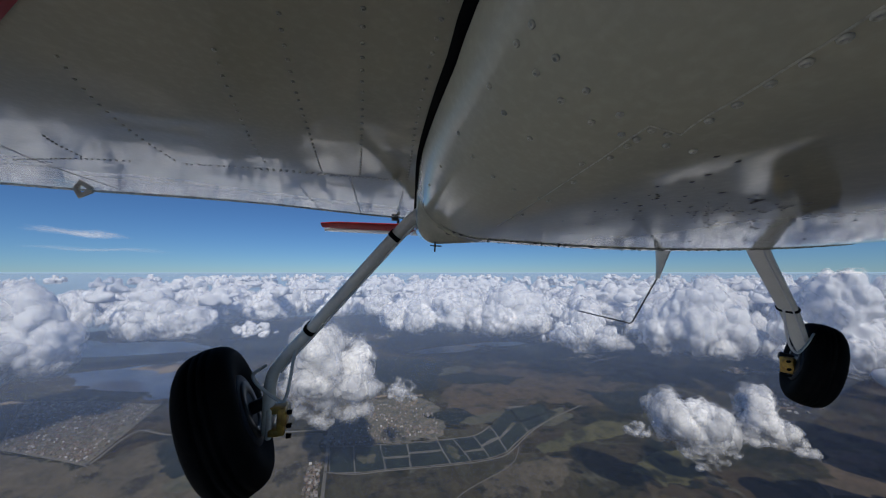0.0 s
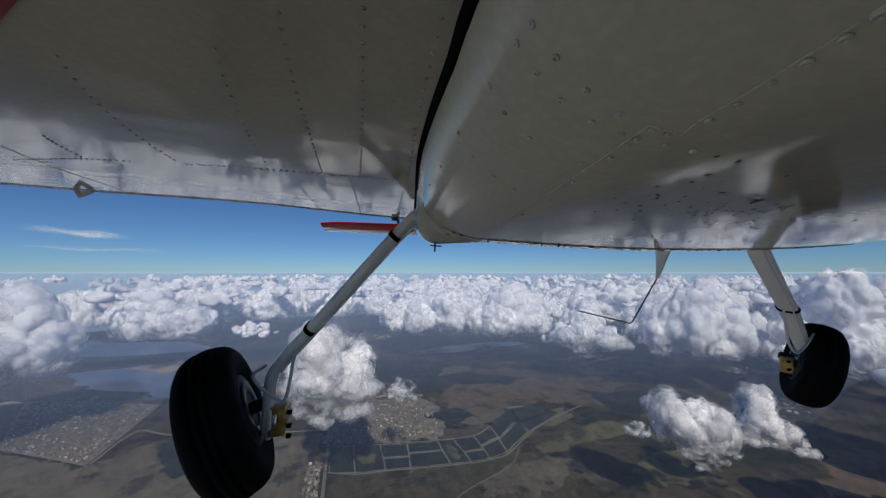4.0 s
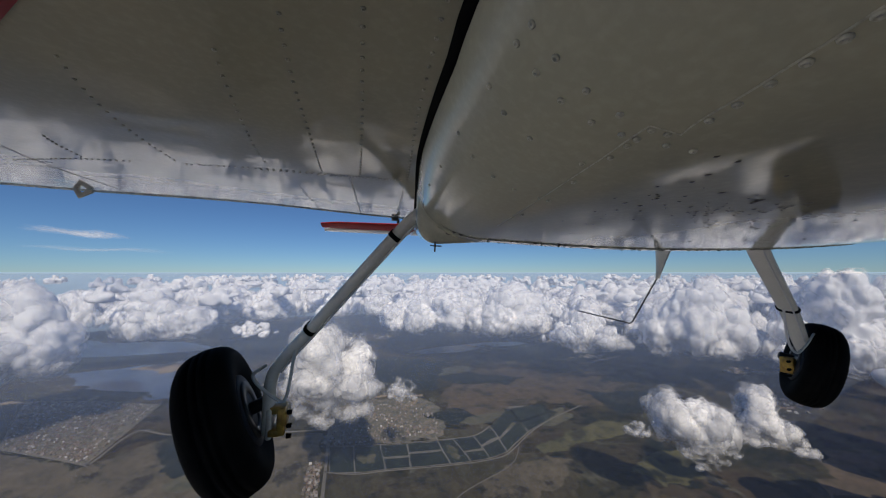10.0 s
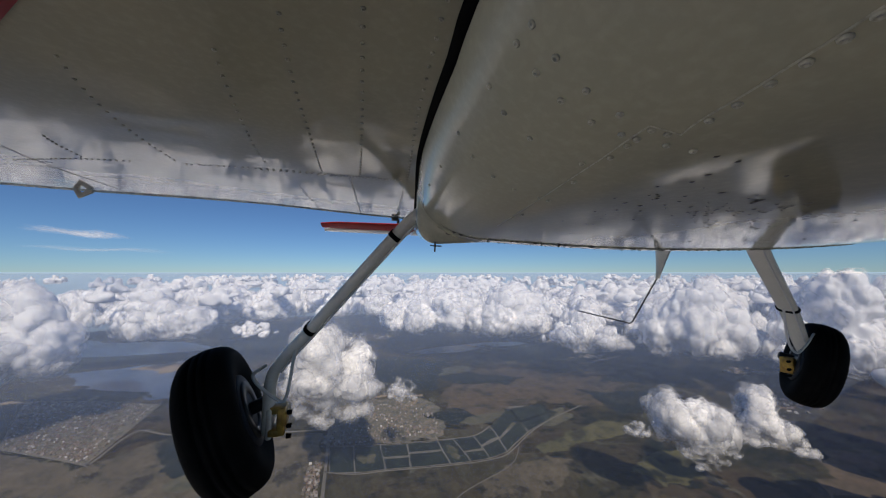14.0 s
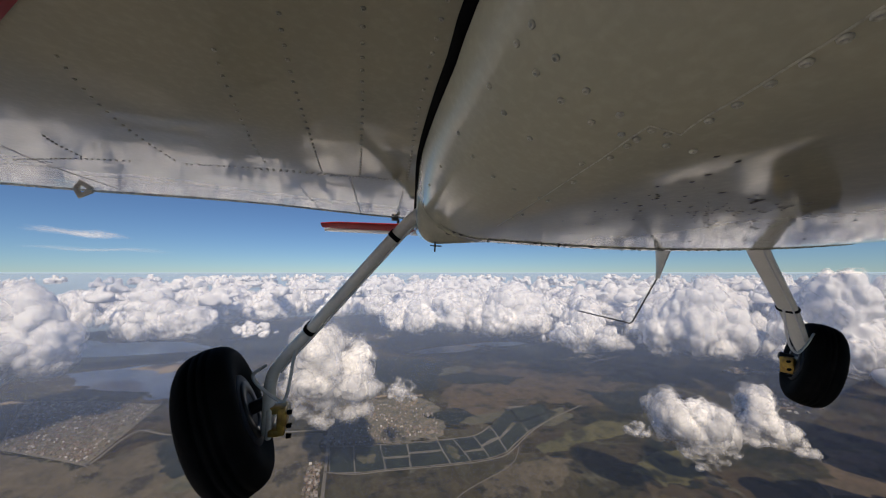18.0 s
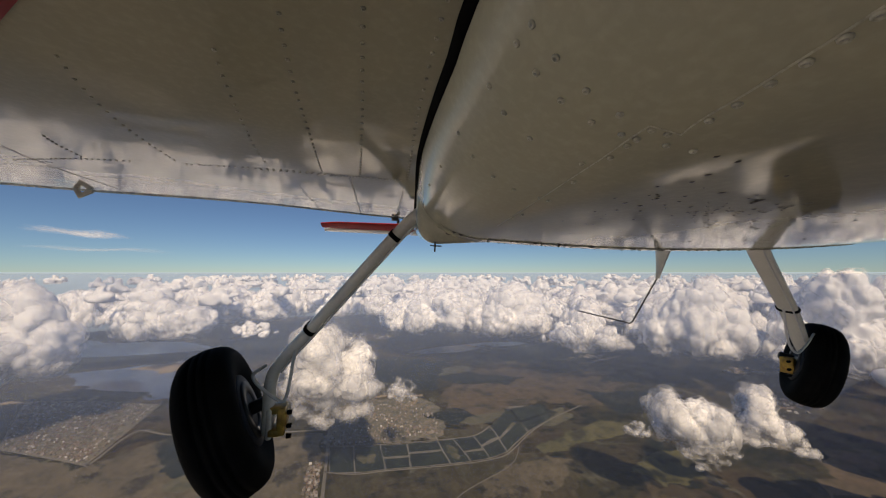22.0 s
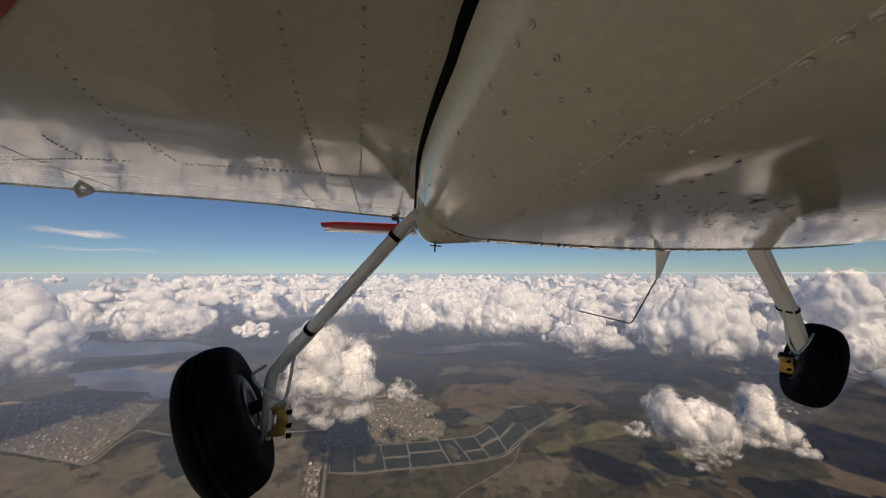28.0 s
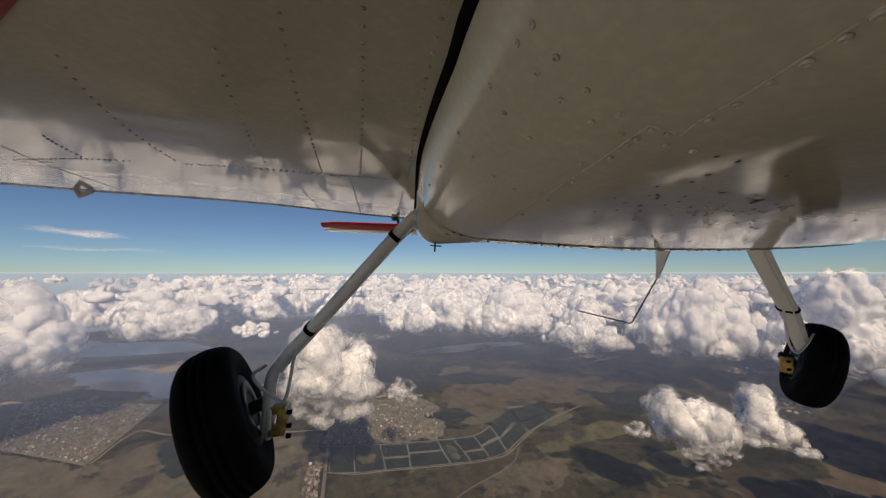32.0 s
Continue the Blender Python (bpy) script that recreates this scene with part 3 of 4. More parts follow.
# ---- rivets ----
def rivet_mesh(r, h):
    """A pulled rivet: a raised ring round a dark hollow."""
    bm = grid([[(rr * math.cos(a), rr * math.sin(a), zz) for a in [2 * math.pi * q / 10 for q in range(10)]] for rr, zz in ((r * 1.05, 0.0004), (r, -h * 0.5), (r * 0.75, -h), (r * 0.45, -h * 0.9), (r * 0.38, -h * 0.45))], True)
    me = bpy.data.meshes.new("rivet")
    bm.to_mesh(me)
    bm.free()
    me.materials.append(RIVET)
    me.materials.append(SEAM)
    for f in me.polygons:
        f.use_smooth = True
        # Dark end face: the hollow's shading is put into its colour.
        if len(f.vertices) == 10:
            f.material_index = 1
    return me


WING_RIVET, BELLY_RIVET = rivet_mesh(0.0015, 0.0012), rivet_mesh(0.0019, 0.0013)
for row, step in (([(0.0, 0.12), (0.0, 0.202), (0.0013, 0.287), (0.0021, 0.362), (0.003, 0.54)], 0.0150), ([(-0.040, 0.14), (-0.0486, 0.199), (-0.0538, 0.279), (-0.055, 0.394), (-0.058, 0.55)], 0.0150),
                  ([(-0.0976, 0.234), (-0.1096, 0.298), (-0.1283, 0.434), (-0.139, 0.543)], 0.0165), ([(-0.215, 0.28), (-0.243, 0.364), (-0.266, 0.470), (-0.286, 0.61)], 0.0180),
                  ([(0.0445, 0.13), (0.0453, 0.182), (0.0493, 0.243), (0.0517, 0.279), (0.058, 0.341), (0.080, 0.53)], 0.0150), ([(-0.3946, 0.520), (-0.4172, 0.576), (-0.4409, 0.662)], 0.0150),
                  ([(0.084, 0.541), (-0.013, 0.5535), (-0.068, 0.563), (-0.121, 0.573), (-0.28, 0.618)], 0.0105), ([(0.06, 0.549), (-0.068, 0.571), (-0.121, 0.581), (-0.158, 0.59)], 0.0105),
                  ([(-0.36, 0.645), (-0.407, 0.656), (-0.477, 0.682), (-0.60, 0.745)], 0.0105)):
    pts = curve_through([(x, y, 0) for x, y in row], 40)
    gone = 0.0
    for a, b in zip(pts, pts[1:]):
        gone += (b - a).length
        if gone >= step:
            gone -= step
            mesh_part("rivet", WING_RIVET, RIVET, wing).location = (b.x, b.y, wing_low(b.x, b.y))


def belly_rivet(x, y):
    ob = mesh_part("rivet", BELLY_RIVET, RIVET, fuselage)
    n = belly_normal(x, y)
    ob.matrix_basis = Matrix.Translation((x, y, belly(x, y))) @ (-n).to_track_quat("Z", "Y").to_matrix().to_4x4()


# Loose rivets of the chine, then the pairs beside the joints.
for x, y in ((0.0726, 0.1204), (0.0722, 0.1336), (0.0856, 0.1220), (0.0840, 0.1360), (0.0736, 0.1703), (0.0999, 0.1386), (0.1037, 0.1244), (0.0767, 0.2400), (0.0928, 0.2492),
             (0.0863, 0.1768), (0.1063, 0.1804), (0.0826, 0.3177), (0.1149, 0.2572), (0.0889, 0.3989), (0.1235, 0.1252), (0.1186, 0.1390), (0.1372, 0.2611)):
    belly_rivet(x, y)
for x, y in ((0.1811, 0.3521), (0.1826, 0.3275), (0.1626, 0.2601), (0.1725, 0.2616), (0.1593, 0.2076), (0.1436, 0.1782), (0.1490, 0.1594), (0.1454, 0.1430), (0.1354, 0.1366),
             (0.1440, 0.1352), (0.1421, 0.1245), (0.1501, 0.1225), (0.1588, 0.1305), (0.1739, 0.1280), (0.1529, 0.1048), (0.1504, 0.0920), (0.1466, 0.0789), (0.1441, 0.0676), (0.1414, 0.0575), (0.1385, 0.0496)):
    belly_rivet(x, y)
for k in range(30):
    belly_rivet(0.19 + 0.034 * k, 0.522)

# ---- the land ----
bm = bmesh.new()
bmesh.ops.create_grid(bm, x_segments=40, y_segments=40, size=7000)
ground = part("ground", bm, LAND)
tagged(ground, "brown and olive fields and marshland under cloud shadow", "ground", kind="structure")


def blob_outline(cx, cy, rx, ry, turn, seed, n=90, rough=0.25):
    rg = random.Random(seed)
    ph = [(rg.uniform(0, 6.28), rg.uniform(0.3, 1) / (j + 1)) for j in range(9)]
    out = []
    for k in range(n):
        a = 2 * math.pi * k / n
        r = 1 + rough * sum(s * math.sin((j + 2) * a + p) for j, (p, s) in enumerate(ph))
        x, y = rx * r * math.cos(a), ry * r * math.sin(a)
        out.append((cx + x * math.cos(turn) - y * math.sin(turn), cy + x * math.sin(turn) + y * math.cos(turn)))
    return out


def flat(outline, z):
    """A low slab with the given outline."""
    bm = bmesh.new()
    lo = [bm.verts.new((x, y, 0.05)) for x, y in outline]
    hi = [bm.verts.new((x, y, z)) for x, y in outline]
    bm.faces.new(hi)
    n = len(lo)
    for k in range(n):
        bm.faces.new((lo[k], lo[(k + 1) % n], hi[(k + 1) % n], hi[k]))
    bmesh.ops.recalc_face_normals(bm, faces=bm.faces)
    return bm


def ragged(corners, step, amount, seed):
    """An outline through the corners with a wandering edge."""
    rg_ = random.Random(seed)
    out = []
    for (x0, y0), (x1, y1) in zip(corners, corners[1:] + corners[:1]):
        n_ = max(2, int(2.5 * math.hypot(x1 - x0, y1 - y0) / step))
        for k in range(n_):
            x, y = x0 + (x1 - x0) * k / n_, y0 + (y1 - y0) * k / n_
            wx = amount * noise.noise((x * 0.012, y * 0.012, seed)) + 0.45 * amount * noise.noise((x * 0.04, y * 0.04, seed + 3.1))
            wy = amount * noise.noise((x * 0.012, y * 0.012, seed + 9.5)) + 0.45 * amount * noise.noise((x * 0.04, y * 0.04, seed + 6.7))
            out.append((x + wx + rg_.uniform(-5, 5), y + wy + rg_.uniform(-5, 5)))
    return out


def land_piece(name, outline, z, mat, label, cat="ground"):
    return tagged(part(name, flat(outline, z), mat, None, "", False), label, cat, kind="structure")


land_piece("water", blob_outline(-2300, 3300, 900, 380, -0.3, 8), 0.8, WATER, "wide blue lake far off", "lake")
land_piece("water", blob_outline(900, 2500, 420, 120, 0.1, 18), 0.8, WATER, "narrow blue lake among fields", "lake")
land_piece("town_ground", [(-1160, 1500), (-980, 1400), (-800, 1310), (-820, 1560), (-845, 1800), (-1150, 1920), (-1470, 2010), (-1330, 1760)], 0.7, YARD, "built-up ground of the town")
land_piece("town_ground", ragged([(-88, 1680), (130, 1600), (342, 1570), (370, 1320), (316, 1178), (104, 1200), (-80, 1235)], 30, 40, 14.5), 0.66, YARD, "built-up ground of the village")
for i, (x, y, a, b, t) in enumerate(((740, 1215, 150, 60, 0.35), (520, 1290, 130, 45, 0.1), (-420, 1180, 110, 90, 0.0), (420, 1900, 260, 90, 0.1))):
    land_piece("scrub", blob_outline(x, y, a, b, t, 40 + i, rough=0.4), 0.5, SCRUB, "dull green scrub among the fields")


def earth(name, a, b, c):
    k = Mat(name, 0.95)
    base = k.mix(k.ramp(k.noise(0.012, 7, 0.65), (0.38, 0.0), (0.64, 1.0)), a, b)
    base = k.mix(k.ramp(k.noise(0.009, 7, 0.7), (0.53, 0.0), (0.59, 1.0)), base, c)
    base = k.mix(0.6, base, k.ramp(k.noise(0.035, 6, 0.7, stretch=(1.0, 0.4, 1.0)), (0.36, 0.55), (0.66, 1.35)), "MULTIPLY")
    base = k.mix(k.ramp(k.noise(0.024, 8, 0.72), (0.60, 0.0), (0.66, 0.55)), base, tuple(min(0.5, q * 1.7) for q in a))
    k.put(k.mix(0.7, base, k.ramp(k.noise(0.09, 6, 0.75), (0.35, 0.5), (0.7, 1.35)), "MULTIPLY"), "Base Color")
    k.b.inputs["Specular IOR Level"].default_value = 0.1
    return k.m


DRY = earth("dry_grass", (0.145, 0.122, 0.083), (0.105, 0.091, 0.063), (0.055, 0.050, 0.039))
HEATH = earth("heath", (0.130, 0.098, 0.066), (0.095, 0.076, 0.051), (0.055, 0.052, 0.041))
OLIVE = earth("meadow", (0.125, 0.115, 0.055), (0.090, 0.086, 0.042), (0.050, 0.050, 0.030))
MARSH = earth("marsh", (0.058, 0.054, 0.031), (0.082, 0.067, 0.040), (0.030, 0.032, 0.027))
# Dark blue-green land colour; cloud shadow is painted in with the woods.
DARK_PATCH = earth("dark_patch", (0.016, 0.024, 0.026), (0.024, 0.031, 0.028), (0.042, 0.044, 0.034))
land_piece("field", ragged([(-1260, 1300), (-1150, 1480), (-800, 1285), (-640, 1430), (-400, 1380), (-95, 1320), (-90, 980), (-300, 850), (-900, 880)], 40, 26, 1.5), 0.35, DRY, "wide tan field of dry grass")
land_piece("water", ragged([(-1640, 2470), (-1304, 2560), (-1000, 2640), (-520, 1900), (-560, 1834), (-821, 1823), (-1330, 2126)], 40, 40, 8.5), 0.8, WATER, "blue lake beyond the town", "lake")
land_piece("sand_spit", ragged([(-1360, 2490), (-1166, 2600), (-950, 2520), (-1040, 2400), (-1090, 2310), (-1180, 2420)], 30, 30, 9.5), 1.4, SAND, "pale sandy spit in the lake")
land_piece("field", ragged([(391, 1298), (416, 1572), (690, 1926), (953, 1917), (1228, 1722), (1578, 1747), (1504, 1539), (1067, 1257), (858, 1380), (590, 1297)], 40, 50, 2.5), 0.35, HEATH, "reddish-brown heath among marshes")
land_piece("field", ragged([(619, 1037), (762, 1079), (966, 1141), (1079, 1085), (984, 1018), (815, 1022), (626, 981)], 30, 24, 10.5), 0.4, OLIVE, "olive-green meadow beside the marsh")
land_piece("field", ragged([(361, 917), (618, 980), (690, 960), (632, 899), (479, 808), (333, 847)], 30, 30, 11.5), 0.42, DRY, "tan patch of dry grass")
land_piece("field", ragged([(830, 830), (960, 905), (1120, 880), (1010, 760), (860, 740)], 30, 30, 12.5), 0.4, OLIVE, "olive-green meadow")
land_piece("field", ragged([(1243, 628), (1606, 760), (1700, 690), (1378, 540)], 40, 40, 13.5), 0.4, HEATH, "brown heath")
for k, shape in enumerate(([(460, 1843), (671, 1873), (956, 1709), (810, 1631), (521, 1729)], [(1386, 1624), (1538, 1615), (1556, 1476), (1324, 1510)], [(1108, 1463), (1191, 1400), (1472, 1364), (1634, 1407), (1212, 1157), (1061, 1153), (1115, 1276)],
                           [(650, 1339), (840, 1351), (860, 1253), (745, 1201), (612, 1238)], [(274, 1356), (403, 1425), (503, 1304), (386, 1283)], [(-1561, 2003), (-1405, 1929), (-1235, 1714), (-1217, 1574), (-1500, 1700)],
                           [(-672, 1447), (-560, 1420), (-470, 1300), (-490, 1160), (-564, 1182), (-607, 1282)], [(53, 2297), (289, 2354), (537, 2030), (407, 1654), (192, 1799), (60, 1950)])):
    land_piece("dark_patch", ragged(shape, 26, 34, 20.5 + k), 0.6 + 0.02 * k, DARK_PATCH, "dark blue-green patch painted for woods and cloud shadow")
for k, (x0, y0, x1, y1) in enumerate(((884, 2605, 1018, 2328), (2248, 1993, 2457, 1937), (1567, 1885, 1870, 1957), (-1560, 2010, -1330, 1960), (100, 1640, 330, 1590), (230, 1480, 300, 1560))):
    d = Vector((x1 - x0, y1 - y0)).normalized()
    w = Vector((-d.y, d.x)) * 16
    land_piece("sand", ragged([(x0 + w.x, y0 + w.y), (x1 + w.x * 0.5, y1 + w.y * 0.5), (x1 - w.x * 0.5, y1 - w.y * 0.5), (x0 - w.x, y0 - w.y)], 24, 18, 40.5 + k), 1.0, SAND, "pale strip of bare ground")
land_piece("field", ragged([(-60, 1030), (150, 1000), (560, 1010), (700, 900), (560, 740), (-60, 760)], 40, 30, 3.5), 0.35, MARSH, "dark olive marsh pasture")
land_piece("dark_patch", ragged([(-350, 1900), (-60, 1780), (420, 1820), (700, 2050), (300, 2300), (-300, 2250)], 40, 80, 4.5), 0.4, DARK_PATCH, "dark blue-green patch of land")
land_piece("dark_patch", ragged([(-2300, 2500), (-1900, 2350), (-1500, 2750), (-700, 2700), (200, 2900), (-400, 3400), (-1900, 3300)], 60, 120, 5.5), 0.4, DARK_PATCH, "dark blue-green patch of land far off")
land_piece("dark_patch", ragged([(900, 2050), (1500, 1900), (2300, 2000), (2600, 2500), (1500, 2700)], 60, 110, 6.5), 0.4, DARK_PATCH, "dark blue-green patch under the cloud bank")
land_piece("dark_patch", ragged([(-1560, 1980), (-1450, 2060), (-1150, 2000), (-900, 1890), (-1000, 1990), (-1350, 2140)], 30, 30, 7.5), 0.9, DARK_PATCH, "dark blue-green strip on the lake shore")


def road(pts, width, label, z=1.2):
    p = curve_through([(x, y, 0) for x, y in pts], 10)
    rows = []
    for i, q in enumerate(p):
        d = (p[min(i + 1, len(p) - 1)] - p[max(i - 1, 0)]).normalized()
        s = Vector((-d.y, d.x, 0)) * width / 2
        rows.append([(*(q + s).xy, 0.1), (*(q + s).xy, z), (*(q - s).xy, z), (*(q - s).xy, 0.1)])
    return tagged(part("road", grid(rows), TRACK, None, "", False), label, "road", kind="structure")


road([(-108, 1900), (-103, 1792), (-81, 1227), (-74, 958), (-72, 700)], 9, "straight pale country road")
road([(-1139, 1514), (-960, 1400), (-792, 1302)], 9, "pale road along the town's edge")
road([(-792, 1302), (-788, 1522), (-653, 1463), (-420, 1400), (-81, 1350)], 8, "pale road out of the town")
road([(-1440, 2000), (-1100, 1680), (-792, 1302)], 7, "pale road through the town")
road([(-80, 1075), (9, 1040), (102, 1032), (301, 1008), (433, 1004), (510, 1026), (646, 1127), (800, 1212), (1000, 1290)], 4.5, "pale bank road beside the fish ponds")
road([(-77, 1226), (93, 1190), (296, 1166), (434, 1162), (520, 1215)], 3.5, "pale farm road above the ponds")
road([(560, 1052), (480, 960), (300, 880), (200, 800)], 2.2, "winding pale track")

ponds = tagged(empty("fish_ponds"), "row of dark green fish ponds with pale banks", "fish ponds")
SHORE = [(-65, 1066), (9, 1046), (102, 1038), (178, 1029), (301, 1014), (370, 1011), (433, 1010), (504, 1031), (642, 1133), (793, 1215)]
INLAND = [(-77, 1222), (8, 1203), (93, 1183), (186, 1170), (296, 1159), (353, 1160), (434, 1155), (520, 1208), (675, 1363), (836, 1346)]
SHORE, INLAND = [Vector(p) for p in SHORE], [Vector(p) for p in INLAND]
CUTS = (((0.0, 1.0),), ((0.0, 1.0),), ((0.0, 0.42), (0.46, 1.0)), ((0.0, 0.55), (0.60, 1.0)), ((0.0, 1.0),), ((0.0, 0.36), (0.42, 1.0)), ((0.0, 0.5), (0.56, 1.0)), ((0.0, 0.45), (0.50, 1.0)), ((0.0, 0.34), (0.40, 0.95)))
for i, rows_ in enumerate(CUTS):
    for lo, hi in rows_:
        ring = []
        for a, b in ((0.03, lo + 0.02), (0.35, lo + 0.02), (0.65, lo + 0.025), (0.96, lo + 0.02), (0.965, (lo + hi) / 2), (0.96, hi - 0.02), (0.6, hi - 0.035), (0.3, hi - 0.02), (0.03, hi - 0.02), (0.025, (lo + hi) / 2)):
            p = SHORE[i].lerp(SHORE[i + 1], a).lerp(INLAND[i].lerp(INLAND[i + 1], a), b)
            ring.append((p.x + 5 * noise.noise((p.x * 0.03, p.y * 0.03, 1.0)), p.y + 5 * noise.noise((p.x * 0.03, p.y * 0.03, 7.0))))
        part("pond", flat(ring, 0.9), POND, ponds, "", False)
part("bank", flat([tuple(p) for p in SHORE + INLAND[::-1]], 0.45), TRACK, ponds, "pale earth banks", False)
for i in (1, 4):
    p = SHORE[i].lerp(SHORE[i + 1], 0.45).lerp(INLAND[i].lerp(INLAND[i + 1], 0.45), 0.45)
    part("islet", flat(blob_outline(p.x, p.y, 22, 34, 0.2, 70 + i, 40, 0.5), 1.3), SCRUB, ponds, "scrubby islet in a pond", False)


def houses(name, label, spots_, seed, size=(7, 16)):
    """Small gabled houses and blocks, too far off to count."""
    rg = random.Random(seed)
    vs, fs = [], []
    for x, y, t in spots_:
        w, d, h = rg.uniform(*size), rg.uniform(size[0], size[0] * 1.6), rg.uniform(2.5, 5)
        c, s = math.cos(t), math.sin(t)
        b0 = len(vs)
        for px, py, pz in ((-w, -d, 0), (w, -d, 0), (w, d, 0), (-w, d, 0), (-w, -d, h), (w, -d, h), (w, d, h), (-w, d, h), (-w, 0, h * 1.6), (w, 0, h * 1.6)):
            px, py = px / 2, py / 2
            vs.append((x + px * c - py * s, y + px * s + py * c, pz))
        fs += [tuple(b0 + i for i in f) for f in ((0, 1, 5, 4), (2, 3, 7, 6), (1, 2, 6, 9, 5), (3, 0, 4, 8, 7), (4, 5, 9, 8), (6, 7, 8, 9))]
    me = bpy.data.meshes.new(name)
    me.from_pydata(vs, [], fs)
    return tagged(mesh_part(name, me, TOWN, None, "", False), label, "houses", kind="stuff")


rg = random.Random(4)
pl = []
TOWN_QUAD = [Vector(q) for q in ((-1160, 1500), (-800, 1310), (-845, 1800), (-1470, 2010))]
for i in range(52):
    for j in range(70):
        if i % 7 == 0 or j % 6 == 0 or rg.random() < 0.60 + 0.35 * noise.noise((i * 0.1, j * 0.1, 0)):
            continue
        u, v = (i + rg.uniform(-0.25, 0.25)) / 52, (j + rg.uniform(-0.25, 0.25)) / 70
        p = TOWN_QUAD[0].lerp(TOWN_QUAD[1], u).lerp(TOWN_QUAD[3].lerp(TOWN_QUAD[2], u), v)
        pl.append((p.x, p.y, -0.49 + rg.choice((0, 1.57)) + rg.uniform(-0.1, 0.1)))
for i in range(0, 53, 7):
    ends = [TOWN_QUAD[0].lerp(TOWN_QUAD[1], i / 52), TOWN_QUAD[3].lerp(TOWN_QUAD[2], i / 52)]
    road([tuple(ends[0]), tuple(ends[0].lerp(ends[1], 0.5)), tuple(ends[1])], 8, "pale town street between house plots", 1.0)
for j in range(0, 71, 12):
    ends = [TOWN_QUAD[0].lerp(TOWN_QUAD[3], j / 70), TOWN_QUAD[1].lerp(TOWN_QUAD[2], j / 70)]
    road([tuple(ends[0]), tuple(ends[0].lerp(ends[1], 0.5)), tuple(ends[1])], 8, "pale town street between house plots", 1.05)
houses("town_houses", "many small houses and blocks of a town on a street grid", pl, 1, (3.5, 8))
pl = [(rg.uniform(-80, 330), 1215 + 330 * rg.random() ** 1.7, rg.uniform(-0.1, 0.1) + rg.choice((0, 1.57))) for _ in range(620)]
houses("village_houses", "scattered small village houses beside the ponds", pl, 2, (3.5, 7))
pl = [(-128 + rg.uniform(0, 38), 960 + rg.uniform(0, 170), rg.choice((0, 1.57))) for _ in range(90)]
houses("roadside_houses", "small roofs in a plot beside the road", pl, 3, (5, 9))

pl = []
for _ in range(26):
    a, r = rg.uniform(-0.75, 1.1), rg.uniform(1900, 3600)
    hx, hy = r * math.sin(a), r * math.cos(a)
    if hx < -400 and 1700 < hy < 3300:
        continue
    pl += [(hx + rg.gauss(0, 70), hy + rg.gauss(0, 40), rg.uniform(0, 3.1)) for _ in range(34)]
houses("hamlet_houses", "pale roofs of far hamlets among dark fields", pl, 5, (8, 20))

# Glowing ring beyond the land's edge, with pale haze painted into its colour.
m = bpy.data.materials.new("distance")
m.use_nodes = True
n, l = m.node_tree.nodes, m.node_tree.links
n.remove(n["Principled BSDF"])
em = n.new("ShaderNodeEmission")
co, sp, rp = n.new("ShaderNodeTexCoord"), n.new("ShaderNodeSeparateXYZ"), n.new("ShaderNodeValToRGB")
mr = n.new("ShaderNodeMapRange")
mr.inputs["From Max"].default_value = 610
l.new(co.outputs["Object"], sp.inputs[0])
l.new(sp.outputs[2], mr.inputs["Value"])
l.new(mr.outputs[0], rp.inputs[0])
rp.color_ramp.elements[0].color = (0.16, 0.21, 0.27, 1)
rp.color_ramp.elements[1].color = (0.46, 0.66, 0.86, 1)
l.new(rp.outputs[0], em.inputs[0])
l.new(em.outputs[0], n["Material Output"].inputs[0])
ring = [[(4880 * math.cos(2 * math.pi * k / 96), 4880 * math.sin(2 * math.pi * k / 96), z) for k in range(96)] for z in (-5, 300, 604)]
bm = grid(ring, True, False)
tagged(part("backdrop", bm, m), "glowing backdrop ring with blue-grey haze painted on it", "backdrop", kind="structure")


# Thin haze that thickens with distance, painted as two blue see-through sheets.
def haze(radius, share):
    m = bpy.data.materials.new("haze")
    m.use_nodes = True
    n, l = m.node_tree.nodes, m.node_tree.links
    n.remove(n["Principled BSDF"])
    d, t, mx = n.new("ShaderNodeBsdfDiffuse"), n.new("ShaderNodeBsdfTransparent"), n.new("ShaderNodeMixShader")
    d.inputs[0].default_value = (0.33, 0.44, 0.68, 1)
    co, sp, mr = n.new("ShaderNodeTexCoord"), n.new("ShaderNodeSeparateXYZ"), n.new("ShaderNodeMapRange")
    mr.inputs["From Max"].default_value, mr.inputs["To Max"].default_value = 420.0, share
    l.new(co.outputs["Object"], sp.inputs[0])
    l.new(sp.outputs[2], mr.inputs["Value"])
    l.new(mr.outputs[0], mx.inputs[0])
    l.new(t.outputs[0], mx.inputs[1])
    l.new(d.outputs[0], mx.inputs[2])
    l.new(mx.outputs[0], n["Material Output"].inputs[0])
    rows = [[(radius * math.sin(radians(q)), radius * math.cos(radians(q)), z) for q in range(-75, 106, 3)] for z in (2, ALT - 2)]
    tagged(part("haze_veil", grid(rows, False), m), "blue see-through sheet that paints haze over the land", "haze", kind="structure")


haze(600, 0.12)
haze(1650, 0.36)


# ---- clouds ----
def hash3(i, j, k):
    h = (i * 374761393 + j * 668265263 + k * 2147483647 + 974711) & 0xFFFFFFFF
    h = ((h ^ (h >> 13)) * 1274126177) & 0xFFFFFFFF
    return ((h ^ (h >> 16)) & 0xFFFF) / 65535.0 * 2 - 1


